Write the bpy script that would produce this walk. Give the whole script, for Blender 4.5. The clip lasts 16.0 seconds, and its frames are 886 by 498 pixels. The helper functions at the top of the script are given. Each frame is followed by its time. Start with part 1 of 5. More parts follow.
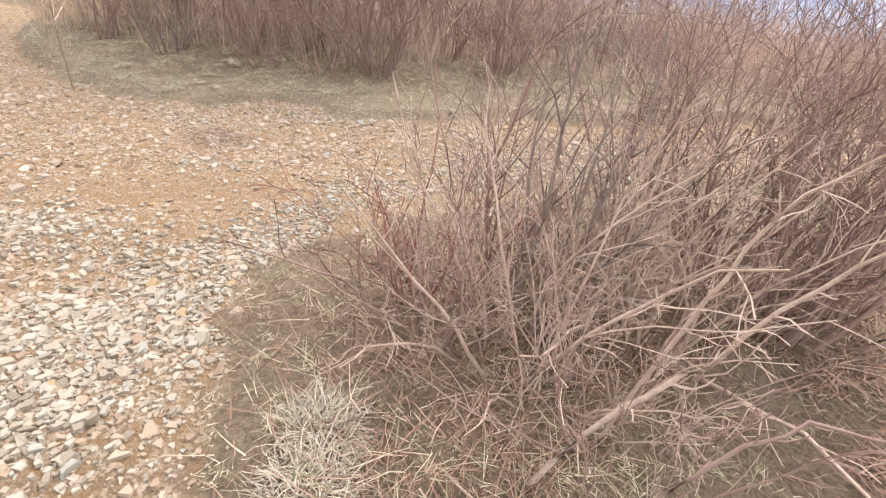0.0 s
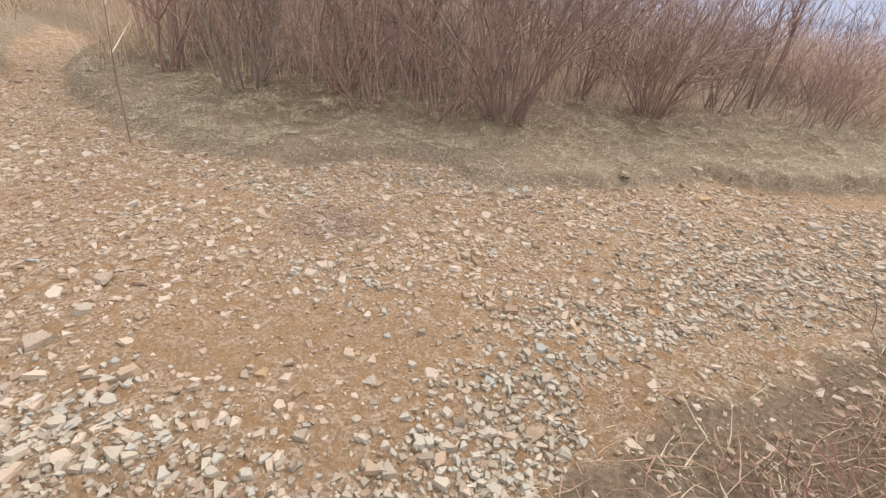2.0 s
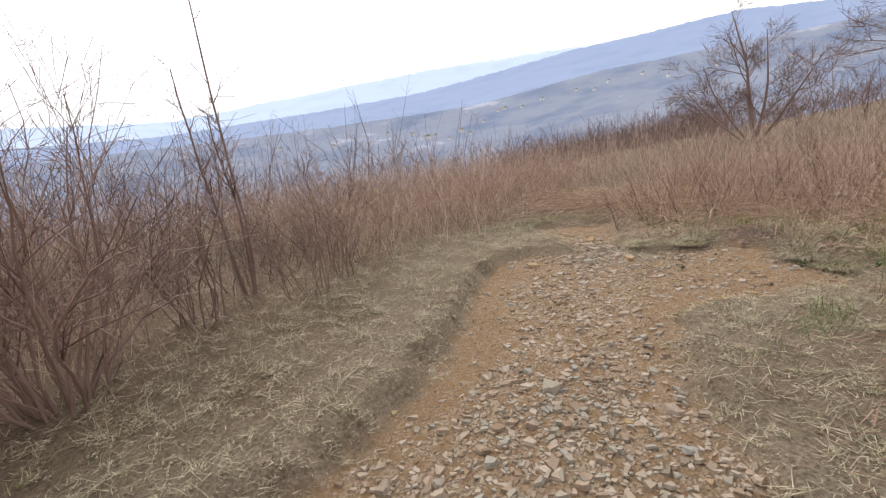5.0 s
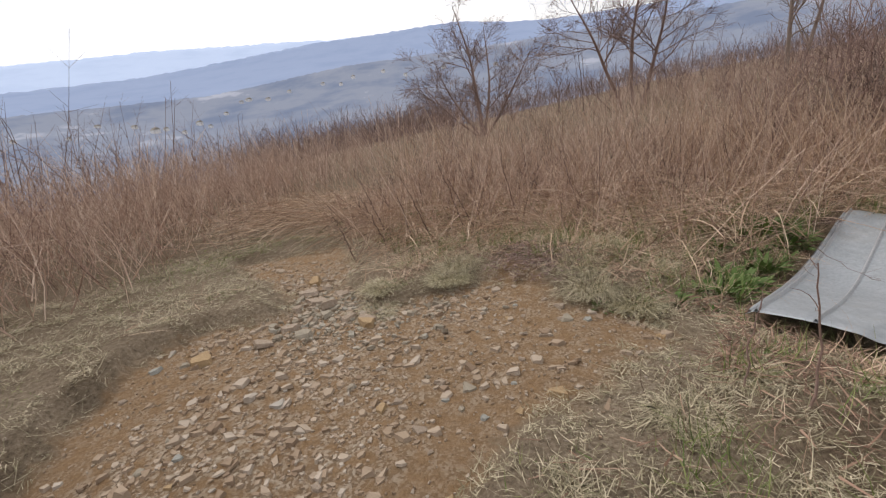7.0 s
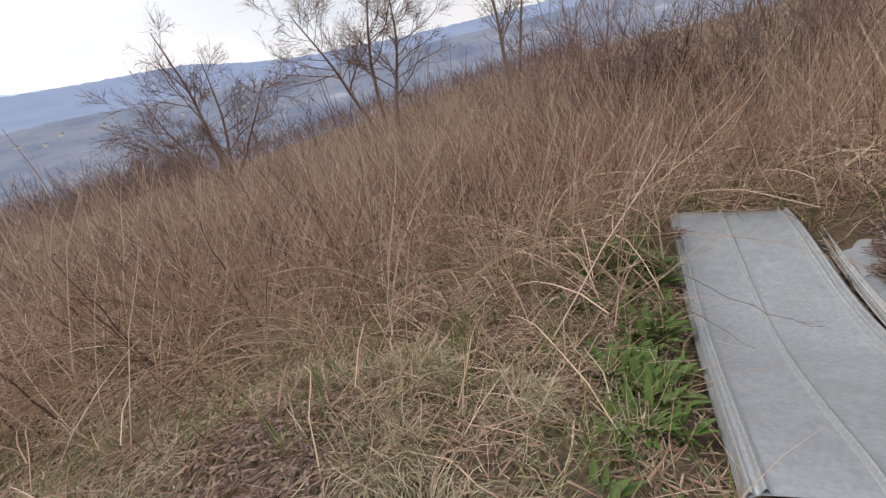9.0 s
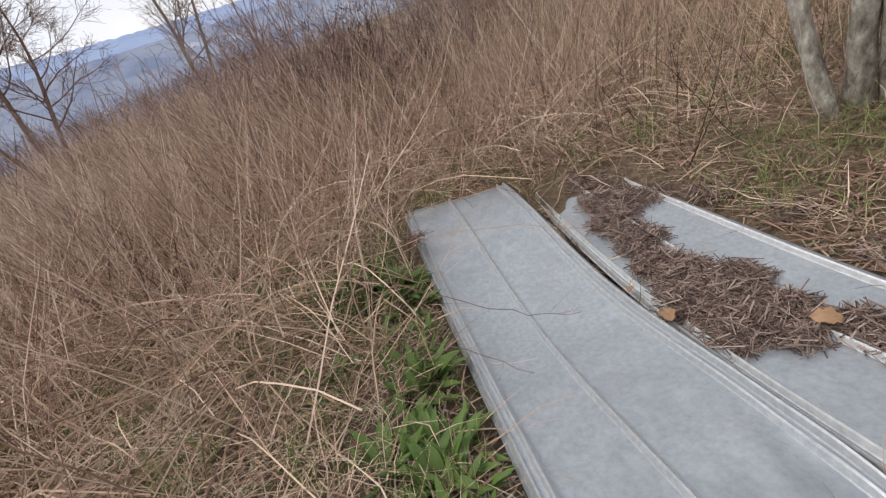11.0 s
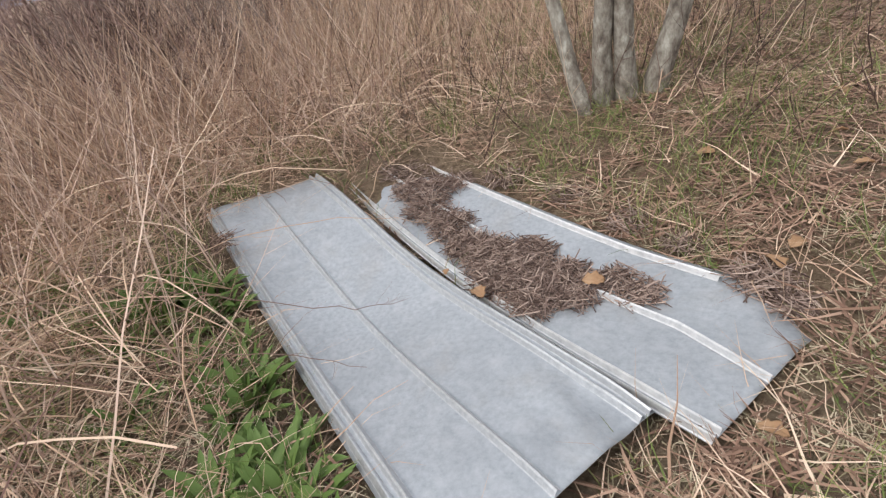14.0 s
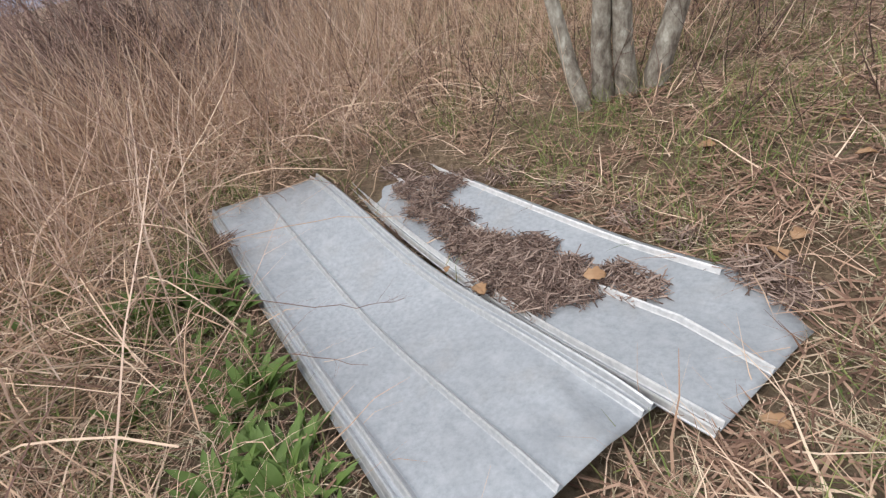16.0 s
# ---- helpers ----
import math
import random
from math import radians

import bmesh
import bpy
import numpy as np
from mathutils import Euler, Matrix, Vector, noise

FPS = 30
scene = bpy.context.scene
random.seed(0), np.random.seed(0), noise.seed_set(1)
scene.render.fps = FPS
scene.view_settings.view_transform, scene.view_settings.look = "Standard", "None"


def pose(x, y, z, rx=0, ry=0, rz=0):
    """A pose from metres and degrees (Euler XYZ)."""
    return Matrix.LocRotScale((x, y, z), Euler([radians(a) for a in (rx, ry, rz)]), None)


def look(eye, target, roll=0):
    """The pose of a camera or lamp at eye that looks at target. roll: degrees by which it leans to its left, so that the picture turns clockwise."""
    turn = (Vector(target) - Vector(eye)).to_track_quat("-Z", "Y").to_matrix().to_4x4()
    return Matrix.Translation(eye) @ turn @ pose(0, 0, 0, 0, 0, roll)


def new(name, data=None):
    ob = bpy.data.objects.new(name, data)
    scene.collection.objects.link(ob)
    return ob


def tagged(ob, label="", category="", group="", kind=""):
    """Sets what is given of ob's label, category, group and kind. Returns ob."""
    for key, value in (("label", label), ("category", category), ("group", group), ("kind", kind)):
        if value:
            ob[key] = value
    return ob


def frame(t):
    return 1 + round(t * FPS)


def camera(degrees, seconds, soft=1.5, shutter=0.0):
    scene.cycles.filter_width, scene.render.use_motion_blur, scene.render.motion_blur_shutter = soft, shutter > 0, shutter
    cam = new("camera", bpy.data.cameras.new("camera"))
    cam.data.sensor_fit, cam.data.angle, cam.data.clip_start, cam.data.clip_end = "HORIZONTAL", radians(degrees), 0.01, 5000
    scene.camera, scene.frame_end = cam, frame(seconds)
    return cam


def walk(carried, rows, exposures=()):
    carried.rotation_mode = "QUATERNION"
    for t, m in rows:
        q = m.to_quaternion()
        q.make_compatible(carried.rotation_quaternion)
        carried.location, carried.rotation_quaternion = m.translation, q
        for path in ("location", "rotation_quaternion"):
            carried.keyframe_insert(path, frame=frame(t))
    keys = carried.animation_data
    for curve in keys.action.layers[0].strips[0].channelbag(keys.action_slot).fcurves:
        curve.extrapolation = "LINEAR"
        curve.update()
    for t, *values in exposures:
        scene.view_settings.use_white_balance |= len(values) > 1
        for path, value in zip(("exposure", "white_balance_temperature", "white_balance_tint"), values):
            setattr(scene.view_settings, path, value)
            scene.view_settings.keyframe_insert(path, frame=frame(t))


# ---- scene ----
cam = camera(87.7, 16.0, soft=1.3)
PATH = [
    (0, (0.219, -0.018, 1.784), (0.154, 1.637, 0.663), 7.7),
    (0.5, (-0.307, 0.262, 1.741), (-0.63, 1.918, 0.667), 10.3),
    (1, (-0.699, 0.579, 1.68), (-1.102, 2.221, 0.613), 10.7),
    (1.2, (-0.796, 0.725, 1.625), (-1.194, 2.362, 0.546), 9.9),
    (1.3, (-0.845, 0.817, 1.605), (-1.244, 2.455, 0.528), 8.9),
    (1.5, (-0.988, 1.008, 1.558), (-1.334, 2.655, 0.477), 8.9),
    (2, (-1.161, 1.42, 1.479), (-1.341, 3.108, 0.421), 7.3),
    (2.5, (-1.144, 1.89, 1.405), (-1.104, 3.638, 0.433), 5.7),
    (3, (-1.066, 2.36, 1.349), (-0.776, 4.144, 0.493), 2.8),
    (3.5, (-0.812, 2.81, 1.369), (-0.233, 4.585, 0.653), -0.8),
    (4, (-0.46, 3.28, 1.36), (0.399, 4.994, 0.791), -4.6),
    (4.5, (-0.066, 3.673, 1.308), (1.047, 5.254, 0.796), -6.4),
    (5, (0.387, 4.029, 1.334), (1.755, 5.426, 0.916), -7.5),
    (5.2, (0.582, 4.124, 1.308), (2.036, 5.429, 0.875), -7.5),
    (7.3, (2.741, 4.734, 1.186), (4.602, 5.187, 0.609), -8.0),
    (7.5, (2.898, 4.758, 1.169), (4.772, 5.147, 0.586), -8.6),
    (8, (3.425, 4.76, 1.138), (5.326, 4.975, 0.554), -10.1),
    (8.5, (3.864, 4.695, 1.103), (5.778, 4.671, 0.523), -11.5),
    (9, (4.297, 4.539, 1.059), (6.178, 4.206, 0.466), -13.4),
    (9.5, (4.628, 4.376, 1.038), (6.416, 3.715, 0.435), -15.4),
    (9.7, (4.705, 4.314, 1.041), (6.435, 3.514, 0.435), -16.6),
    (11.8, (4.746, 4.039, 0.954), (5.899, 2.781, -0.089), -18.6),
    (12, (4.746, 4.032, 0.95), (5.811, 2.734, -0.137), -17.9),
    (12.5, (4.723, 4.018, 0.944), (5.597, 2.652, -0.227), -15.8),
    (13, (4.731, 4.028, 0.978), (5.498, 2.607, -0.202), -14.3),
    (13.5, (4.749, 4.057, 1.01), (5.508, 2.602, -0.133), -13.7),
    (14, (4.748, 4.066, 1.021), (5.506, 2.593, -0.1), -13.6),
    (14.5, (4.751, 4.071, 1.016), (5.511, 2.597, -0.101), -13.4),
    (15, (4.748, 4.068, 1.023), (5.517, 2.587, -0.08), -13.9),
    (15.5, (4.739, 4.073, 1.002), (5.506, 2.577, -0.081), -14.1),
    (16, (4.739, 4.066, 1.011), (5.51, 2.598, -0.109), -14.7),
]
EXPOSE = [(0.0, 1.2, 6750, 14), (0.5, 1.08, 6750, 14), (1.2, 0.92, 6800, 14), (2.5, 0.79, 6900, 14), (3.5, 0.8, 6900, 14), (4.2, 0.45, 6900, 13), (4.6, 0.38, 6800, 12), (5.0, 0.2, 6800, 12), (7.3, -0.14, 6900, 12), (9.7, -0.2, 6700, 12), (12.0, 0.12, 6600, 12), (14.0, 0.28, 6600, 12), (16.0, 0.32, 6600, 12)]
walk(cam, [(t, look(eye, target, roll)) for t, eye, target, roll in PATH], exposures=EXPOSE)

# ---- world and light: bright overcast sky, soft high sun ----
SUN_ELEV, SUN_AZ = 50.0, 60.0
world = bpy.data.worlds.new("world")
scene.world = world
world.use_nodes = True
wn, wl = world.node_tree.nodes, world.node_tree.links
wn.clear()
sky = wn.new("ShaderNodeTexSky")
sky.sky_type, sky.sun_disc = "NISHITA", False
sky.sun_elevation, sky.sun_rotation = radians(SUN_ELEV), radians(90 - SUN_AZ)
sky_bg = wn.new("ShaderNodeBackground")
sky_bg.inputs["Strength"].default_value = 0.10
cloud_bg = wn.new("ShaderNodeBackground")
cloud_bg.inputs["Strength"].default_value = 1.0
cloud_co = wn.new("ShaderNodeTexCoord")
cloud_map = wn.new("ShaderNodeMapping")
cloud_map.inputs["Scale"].default_value = (1.0, 1.0, 3.2)
cloud_noise = wn.new("ShaderNodeTexNoise")
cloud_noise.inputs["Scale"].default_value, cloud_noise.inputs["Detail"].default_value = 2.2, 6.0
cloud_ramp = wn.new("ShaderNodeValToRGB")
cloud_ramp.color_ramp.elements[0].position, cloud_ramp.color_ramp.elements[0].color = 0.30, (0.82, 0.87, 0.97, 1)
cloud_ramp.color_ramp.elements[1].position, cloud_ramp.color_ramp.elements[1].color = 0.62, (1.08, 1.08, 1.1, 1)
sky_mix = wn.new("ShaderNodeMixShader")
sky_mix.inputs["Fac"].default_value = 0.86
w_out = wn.new("ShaderNodeOutputWorld")
wl.new(sky.outputs["Color"], sky_bg.inputs["Color"])
wl.new(cloud_co.outputs["Generated"], cloud_map.inputs["Vector"])
wl.new(cloud_map.outputs["Vector"], cloud_noise.inputs["Vector"])
wl.new(cloud_noise.outputs["Fac"], cloud_ramp.inputs["Fac"])
wl.new(cloud_ramp.outputs["Color"], cloud_bg.inputs["Color"])
glow_dot = wn.new("ShaderNodeVectorMath")
glow_dot.operation = "DOT_PRODUCT"
glow_dot.inputs[1].default_value = (math.cos(radians(SUN_AZ)), math.sin(radians(SUN_AZ)), 0)
glow_range = wn.new("ShaderNodeMapRange")
glow_range.inputs["From Min"].default_value, glow_range.inputs["From Max"].default_value = -0.2, 1.0
glow_range.inputs["To Min"].default_value, glow_range.inputs["To Max"].default_value = 0.93, 1.42
wl.new(cloud_co.outputs["Generated"], glow_dot.inputs[0])
wl.new(glow_dot.outputs["Value"], glow_range.inputs["Value"])
wl.new(glow_range.outputs["Result"], cloud_bg.inputs["Strength"])
wl.new(sky_bg.outputs["Background"], sky_mix.inputs[1])
wl.new(cloud_bg.outputs["Background"], sky_mix.inputs[2])
wl.new(sky_mix.outputs["Shader"], w_out.inputs["Surface"])

sun_data = bpy.data.lights.new("sun", "SUN")
sun_data.energy, sun_data.angle, sun_data.color = 1.5, radians(14), (1.0, 0.95, 0.88)
sun = new("sun", sun_data)
se, sa = radians(SUN_ELEV), radians(SUN_AZ)
sun.matrix_world = look((math.cos(se) * math.cos(sa) * 30, math.cos(se) * math.sin(sa) * 30, math.sin(se) * 30), (0, 0, 0))


# ---- materials ----
def surface(name, stops, rough=0.85, scale=8.0, detail=8.0, island=0.0, bump=0.3, bump_scale=60.0, metal=0.0, stretch=(1, 1, 1), spec=0.3, dist=0.01):
    """A noise-coloured surface; island mixes in a value of its own for each separate piece of a mesh."""
    m = bpy.data.materials.new(name)
    m.use_nodes = True
    n, l = m.node_tree.nodes, m.node_tree.links
    b = n["Principled BSDF"]
    b.inputs["Roughness"].default_value, b.inputs["Metallic"].default_value = rough, metal
    b.inputs["Specular IOR Level"].default_value = spec
    co, mp, no = n.new("ShaderNodeTexCoord"), n.new("ShaderNodeMapping"), n.new("ShaderNodeTexNoise")
    mp.inputs["Scale"].default_value = stretch
    no.inputs["Scale"].default_value, no.inputs["Detail"].default_value = scale, detail
    no.inputs["Roughness"].default_value = 0.65
    l.new(co.outputs["Object"], mp.inputs["Vector"])
    l.new(mp.outputs["Vector"], no.inputs["Vector"])
    fac = no.outputs["Fac"]
    if island:
        ge, mx = n.new("ShaderNodeNewGeometry"), n.new("ShaderNodeMix")
        mx.inputs[0].default_value = island
        l.new(no.outputs["Fac"], mx.inputs[2])
        l.new(ge.outputs["Random Per Island"], mx.inputs[3])
        fac = mx.outputs[0]
    ra = n.new("ShaderNodeValToRGB")
    els = ra.color_ramp.elements
    while len(els) < len(stops):
        els.new(0.5)
    for e, (p, c) in zip(els, stops):
        e.position, e.color = p, (*c, 1)
    l.new(fac, ra.inputs["Fac"])
    l.new(ra.outputs["Color"], b.inputs["Base Color"])
    if bump:
        n2, bu = n.new("ShaderNodeTexNoise"), n.new("ShaderNodeBump")
        n2.inputs["Scale"].default_value, n2.inputs["Detail"].default_value = bump_scale, 6.0
        bu.inputs["Strength"].default_value, bu.inputs["Distance"].default_value = bump, dist
        l.new(mp.outputs["Vector"], n2.inputs["Vector"])
        l.new(n2.outputs["Fac"], bu.inputs["Height"])
        l.new(bu.outputs["Normal"], b.inputs["Normal"])
    return m


def ramp_of(n, stops):
    ra = n.new("ShaderNodeValToRGB")
    els = ra.color_ramp.elements
    while len(els) < len(stops):
        els.new(0.5)
    for e, (p, c) in zip(els, stops):
        e.position, e.color = p, (*c, 1)
    return ra


def ground_material():
    """Soil, gravel bed and dead turf, mixed by the ground's own mask with a broken edge."""
    m = bpy.data.materials.new("ground")
    m.use_nodes = True
    n, l = m.node_tree.nodes, m.node_tree.links
    b = n["Principled BSDF"]
    b.inputs["Roughness"].default_value, b.inputs["Specular IOR Level"].default_value = 0.95, 0.15
    co, at = n.new("ShaderNodeTexCoord"), n.new("ShaderNodeAttribute")
    at.attribute_name = "cover"
    sep = n.new("ShaderNodeSeparateColor")
    l.new(at.outputs["Color"], sep.inputs["Color"])

    def noise_of(scale, detail=8.0, rough=0.6):
        no = n.new("ShaderNodeTexNoise")
        no.inputs["Scale"].default_value, no.inputs["Detail"].default_value, no.inputs["Roughness"].default_value = scale, detail, rough
        l.new(co.outputs["Object"], no.inputs["Vector"])
        return no.outputs["Fac"]

    def mix_of(fac, a, c):
        mx = n.new("ShaderNodeMix")
        mx.data_type = "RGBA"
        l.new(fac, mx.inputs[0])
        l.new(a, mx.inputs[6])
        l.new(c, mx.inputs[7])
        return mx.outputs[2]

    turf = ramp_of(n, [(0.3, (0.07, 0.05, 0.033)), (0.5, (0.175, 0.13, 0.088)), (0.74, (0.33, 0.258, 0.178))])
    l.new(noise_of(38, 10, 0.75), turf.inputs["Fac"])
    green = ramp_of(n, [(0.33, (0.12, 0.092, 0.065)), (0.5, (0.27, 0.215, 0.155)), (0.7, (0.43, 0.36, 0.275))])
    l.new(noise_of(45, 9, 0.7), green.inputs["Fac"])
    soil = ramp_of(n, [(0.25, (0.15, 0.088, 0.046)), (0.5, (0.285, 0.182, 0.10)), (0.75, (0.43, 0.31, 0.195))])
    l.new(noise_of(55, 12, 0.8), soil.inputs["Fac"])
    grit = ramp_of(n, [(0.3, (0.23, 0.165, 0.11)), (0.5, (0.36, 0.275, 0.195)), (0.7, (0.48, 0.40, 0.31))])
    vo = n.new("ShaderNodeTexVoronoi")
    vo.inputs["Scale"].default_value = 85.0
    l.new(co.outputs["Object"], vo.inputs["Vector"])
    vs = n.new("ShaderNodeSeparateColor")
    l.new(vo.outputs["Color"], vs.inputs["Color"])
    l.new(vs.outputs[0], grit.inputs["Fac"])
    edge = n.new("ShaderNodeMapRange")
    edge.inputs["From Min"].default_value, edge.inputs["From Max"].default_value = 0.40, 0.62
    add = n.new("ShaderNodeMath")
    add.operation = "MULTIPLY_ADD"
    add.inputs[1].default_value, add.inputs[2].default_value = 0.5, -0.25
    l.new(noise_of(9, 6), add.inputs[0])
    ad2 = n.new("ShaderNodeMath")
    l.new(add.outputs[0], ad2.inputs[0])
    l.new(sep.outputs[0], ad2.inputs[1])
    l.new(ad2.outputs[0], edge.inputs["Value"])
    gm = n.new("ShaderNodeMath")
    gm.operation = "MULTIPLY"
    gr = n.new("ShaderNodeMapRange")
    gr.inputs["From Min"].default_value, gr.inputs["From Max"].default_value = 0.38, 0.62
    l.new(noise_of(14, 5), gr.inputs["Value"])
    l.new(gr.outputs["Result"], gm.inputs[0])
    l.new(sep.outputs[1], gm.inputs[1])
    path_col = mix_of(gm.outputs[0], soil.outputs["Color"], grit.outputs["Color"])
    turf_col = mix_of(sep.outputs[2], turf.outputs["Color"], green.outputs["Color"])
    l.new(mix_of(edge.outputs["Result"], turf_col, path_col), b.inputs["Base Color"])
    bu = n.new("ShaderNodeBump")
    bu.inputs["Strength"].default_value, bu.inputs["Distance"].default_value = 0.9, 0.02
    l.new(noise_of(70, 10, 0.75), bu.inputs["Height"])
    l.new(bu.outputs["Normal"], b.inputs["Normal"])
    return m


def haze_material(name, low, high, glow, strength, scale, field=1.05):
    """Distant wooded hills with pale fields here and there; blue air haze painted as colour and glow."""
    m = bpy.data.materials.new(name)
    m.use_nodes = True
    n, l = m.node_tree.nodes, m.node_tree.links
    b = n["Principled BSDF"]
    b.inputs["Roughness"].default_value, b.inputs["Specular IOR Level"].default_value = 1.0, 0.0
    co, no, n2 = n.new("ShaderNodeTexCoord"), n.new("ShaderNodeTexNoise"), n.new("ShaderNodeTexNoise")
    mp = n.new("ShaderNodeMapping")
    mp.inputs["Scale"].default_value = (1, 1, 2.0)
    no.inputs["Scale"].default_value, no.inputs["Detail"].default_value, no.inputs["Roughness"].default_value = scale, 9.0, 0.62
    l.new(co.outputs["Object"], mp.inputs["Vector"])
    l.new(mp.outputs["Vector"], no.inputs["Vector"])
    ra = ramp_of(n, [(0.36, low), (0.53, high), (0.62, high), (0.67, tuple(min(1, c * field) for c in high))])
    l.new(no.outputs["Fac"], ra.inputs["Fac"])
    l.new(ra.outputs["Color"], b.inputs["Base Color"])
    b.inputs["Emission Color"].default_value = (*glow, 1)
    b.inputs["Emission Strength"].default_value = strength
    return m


M_GROUND = ground_material()
M_STONE = surface("pale_shale", [(0.12, (0.22, 0.15, 0.10)), (0.38, (0.345, 0.26, 0.185)), (0.6, (0.415, 0.33, 0.25)), (0.8, (0.47, 0.40, 0.33)), (0.92, (0.36, 0.35, 0.32))], 0.9, 1.6, 4, 0.62, 0.5, 120)
M_STONE_OB = surface("pale_limestone", [(0.2, (0.25, 0.185, 0.13)), (0.5, (0.39, 0.31, 0.24)), (0.8, (0.48, 0.415, 0.345))], 0.9, 14, 9, 0.0, 0.6, 70)
M_RUBBLE = surface("grey_white_rubble", [(0.1, (0.21, 0.168, 0.123)), (0.4, (0.32, 0.275, 0.212)), (0.65, (0.395, 0.35, 0.28)), (0.9, (0.335, 0.325, 0.285))], 0.9, 3.0, 5, 0.7, 0.5, 110)
M_PURPLE = surface("fallen_leaf_bits", [(0.1, (0.10, 0.062, 0.056)), (0.5, (0.235, 0.152, 0.13)), (0.9, (0.40, 0.29, 0.25))], 0.8, 12, 4, 0.7, 0.0)
M_DARKSTEM = surface("dark_dead_stems", [(0.1, (0.045, 0.028, 0.024)), (0.5, (0.11, 0.07, 0.058)), (0.9, (0.22, 0.15, 0.125))], 0.85, 20, 4, 0.7, 0.0)
M_OCHRE = surface("ochre_stone", [(0.2, (0.30, 0.19, 0.10)), (0.7, (0.50, 0.37, 0.22))], 0.9, 16, 8, 0.0, 0.5, 70)
M_SLATE = surface("grey_stone", [(0.2, (0.24, 0.24, 0.22)), (0.7, (0.42, 0.42, 0.38))], 0.9, 16, 8, 0.0, 0.5, 70)
M_BOULDER = surface("boulder", [(0.25, (0.17, 0.15, 0.125)), (0.55, (0.32, 0.295, 0.255)), (0.8, (0.44, 0.42, 0.37))], 0.95, 6, 10, 0.0, 0.8, 35)
M_BARK_RED = surface("red_brown_bark", [(0.1, (0.085, 0.05, 0.044)), (0.45, (0.25, 0.16, 0.135)), (0.9, (0.49, 0.365, 0.305))], 0.75, 25, 6, 0.65, 0.3, 90, stretch=(1, 1, 0.2))
M_BARK_GREY = surface("grey_brown_bark", [(0.1, (0.075, 0.057, 0.048)), (0.45, (0.21, 0.16, 0.135)), (0.9, (0.45, 0.37, 0.315))], 0.85, 25, 6, 0.6, 0.4, 90, stretch=(1, 1, 0.2))
M_BARK_ROSE = surface("rose_red_bark", [(0.1, (0.12, 0.045, 0.04)), (0.5, (0.27, 0.115, 0.09)), (0.9, (0.42, 0.24, 0.19))], 0.6, 25, 6, 0.5, 0.3, 90, stretch=(1, 1, 0.2))
M_PALEWOOD = surface("pale_dry_wood", [(0.2, (0.30, 0.20, 0.15)), (0.6, (0.52, 0.40, 0.32)), (0.9, (0.66, 0.56, 0.47))], 0.8, 30, 7, 0.2, 0.4, 80)
M_STALK = surface("dead_stalks", [(0.03, (0.11, 0.055, 0.047)), (0.36, (0.36, 0.245, 0.19)), (0.66, (0.59, 0.43, 0.34)), (0.97, (0.84, 0.70, 0.58))], 0.8, 1.3, 4, 0.75, 0.0)
M_STRAW = surface("straw", [(0.03, (0.15, 0.092, 0.066)), (0.32, (0.43, 0.287, 0.197)), (0.65, (0.59, 0.43, 0.31)), (0.97, (0.78, 0.635, 0.49))], 0.75, 18, 5, 0.85, 0.0)
M_TURF = surface("grey_green_turf", [(0.1, (0.14, 0.125, 0.065)), (0.36, (0.31, 0.275, 0.175)), (0.6, (0.51, 0.445, 0.315)), (0.92, (0.74, 0.65, 0.49))], 0.8, 4.5, 5, 0.5, 0.0)
M_TUFT = surface("pale_green_tuft", [(0.1, (0.19, 0.165, 0.09)), (0.45, (0.38, 0.335, 0.205)), (0.9, (0.68, 0.61, 0.45))], 0.75, 9, 4, 0.7, 0.0)
M_DRYTUFT = surface("bleached_grass", [(0.1, (0.26, 0.21, 0.15)), (0.5, (0.44, 0.375, 0.285)), (0.9, (0.64, 0.575, 0.46))], 0.75, 9, 4, 0.7, 0.0)
M_RUSSET = surface("russet_litter", [(0.05, (0.09, 0.052, 0.038)), (0.5, (0.26, 0.158, 0.112)), (0.95, (0.47, 0.32, 0.235))], 0.85, 20, 4, 0.8, 0.0)
M_TWIG = surface("grey_brown_twigs", [(0.05, (0.075, 0.05, 0.042)), (0.45, (0.225, 0.158, 0.132)), (0.95, (0.47, 0.37, 0.31))], 0.85, 20, 4, 0.85, 0.0)
M_BARK_DARK = surface("dark_red_brown_bark", [(0.1, (0.07, 0.042, 0.036)), (0.45, (0.20, 0.13, 0.11)), (0.9, (0.46, 0.35, 0.30))], 0.8, 25, 6, 0.6, 0.4, 90, stretch=(1, 1, 0.2))
M_GREEN = surface("fresh_green", [(0.05, (0.035, 0.065, 0.014)), (0.5, (0.09, 0.155, 0.036)), (0.95, (0.19, 0.265, 0.08))], 0.55, 20, 4, 0.8, 0.15, 80)
M_GREENGRASS = surface("green_grass", [(0.05, (0.07, 0.11, 0.025)), (0.5, (0.16, 0.21, 0.06)), (0.95, (0.30, 0.31, 0.12))], 0.6, 20, 4, 0.8, 0.0)
M_LITTER = surface("dark_litter", [(0.05, (0.062, 0.038, 0.03)), (0.5, (0.17, 0.108, 0.085)), (0.95, (0.36, 0.262, 0.205))], 0.85, 20, 4, 0.85, 0.0)
M_LEAF = surface("dead_leaf", [(0.2, (0.17, 0.095, 0.055)), (0.5, (0.33, 0.20, 0.11)), (0.8, (0.47, 0.33, 0.21))], 0.7, 12, 5, 0.5, 0.3, 60)
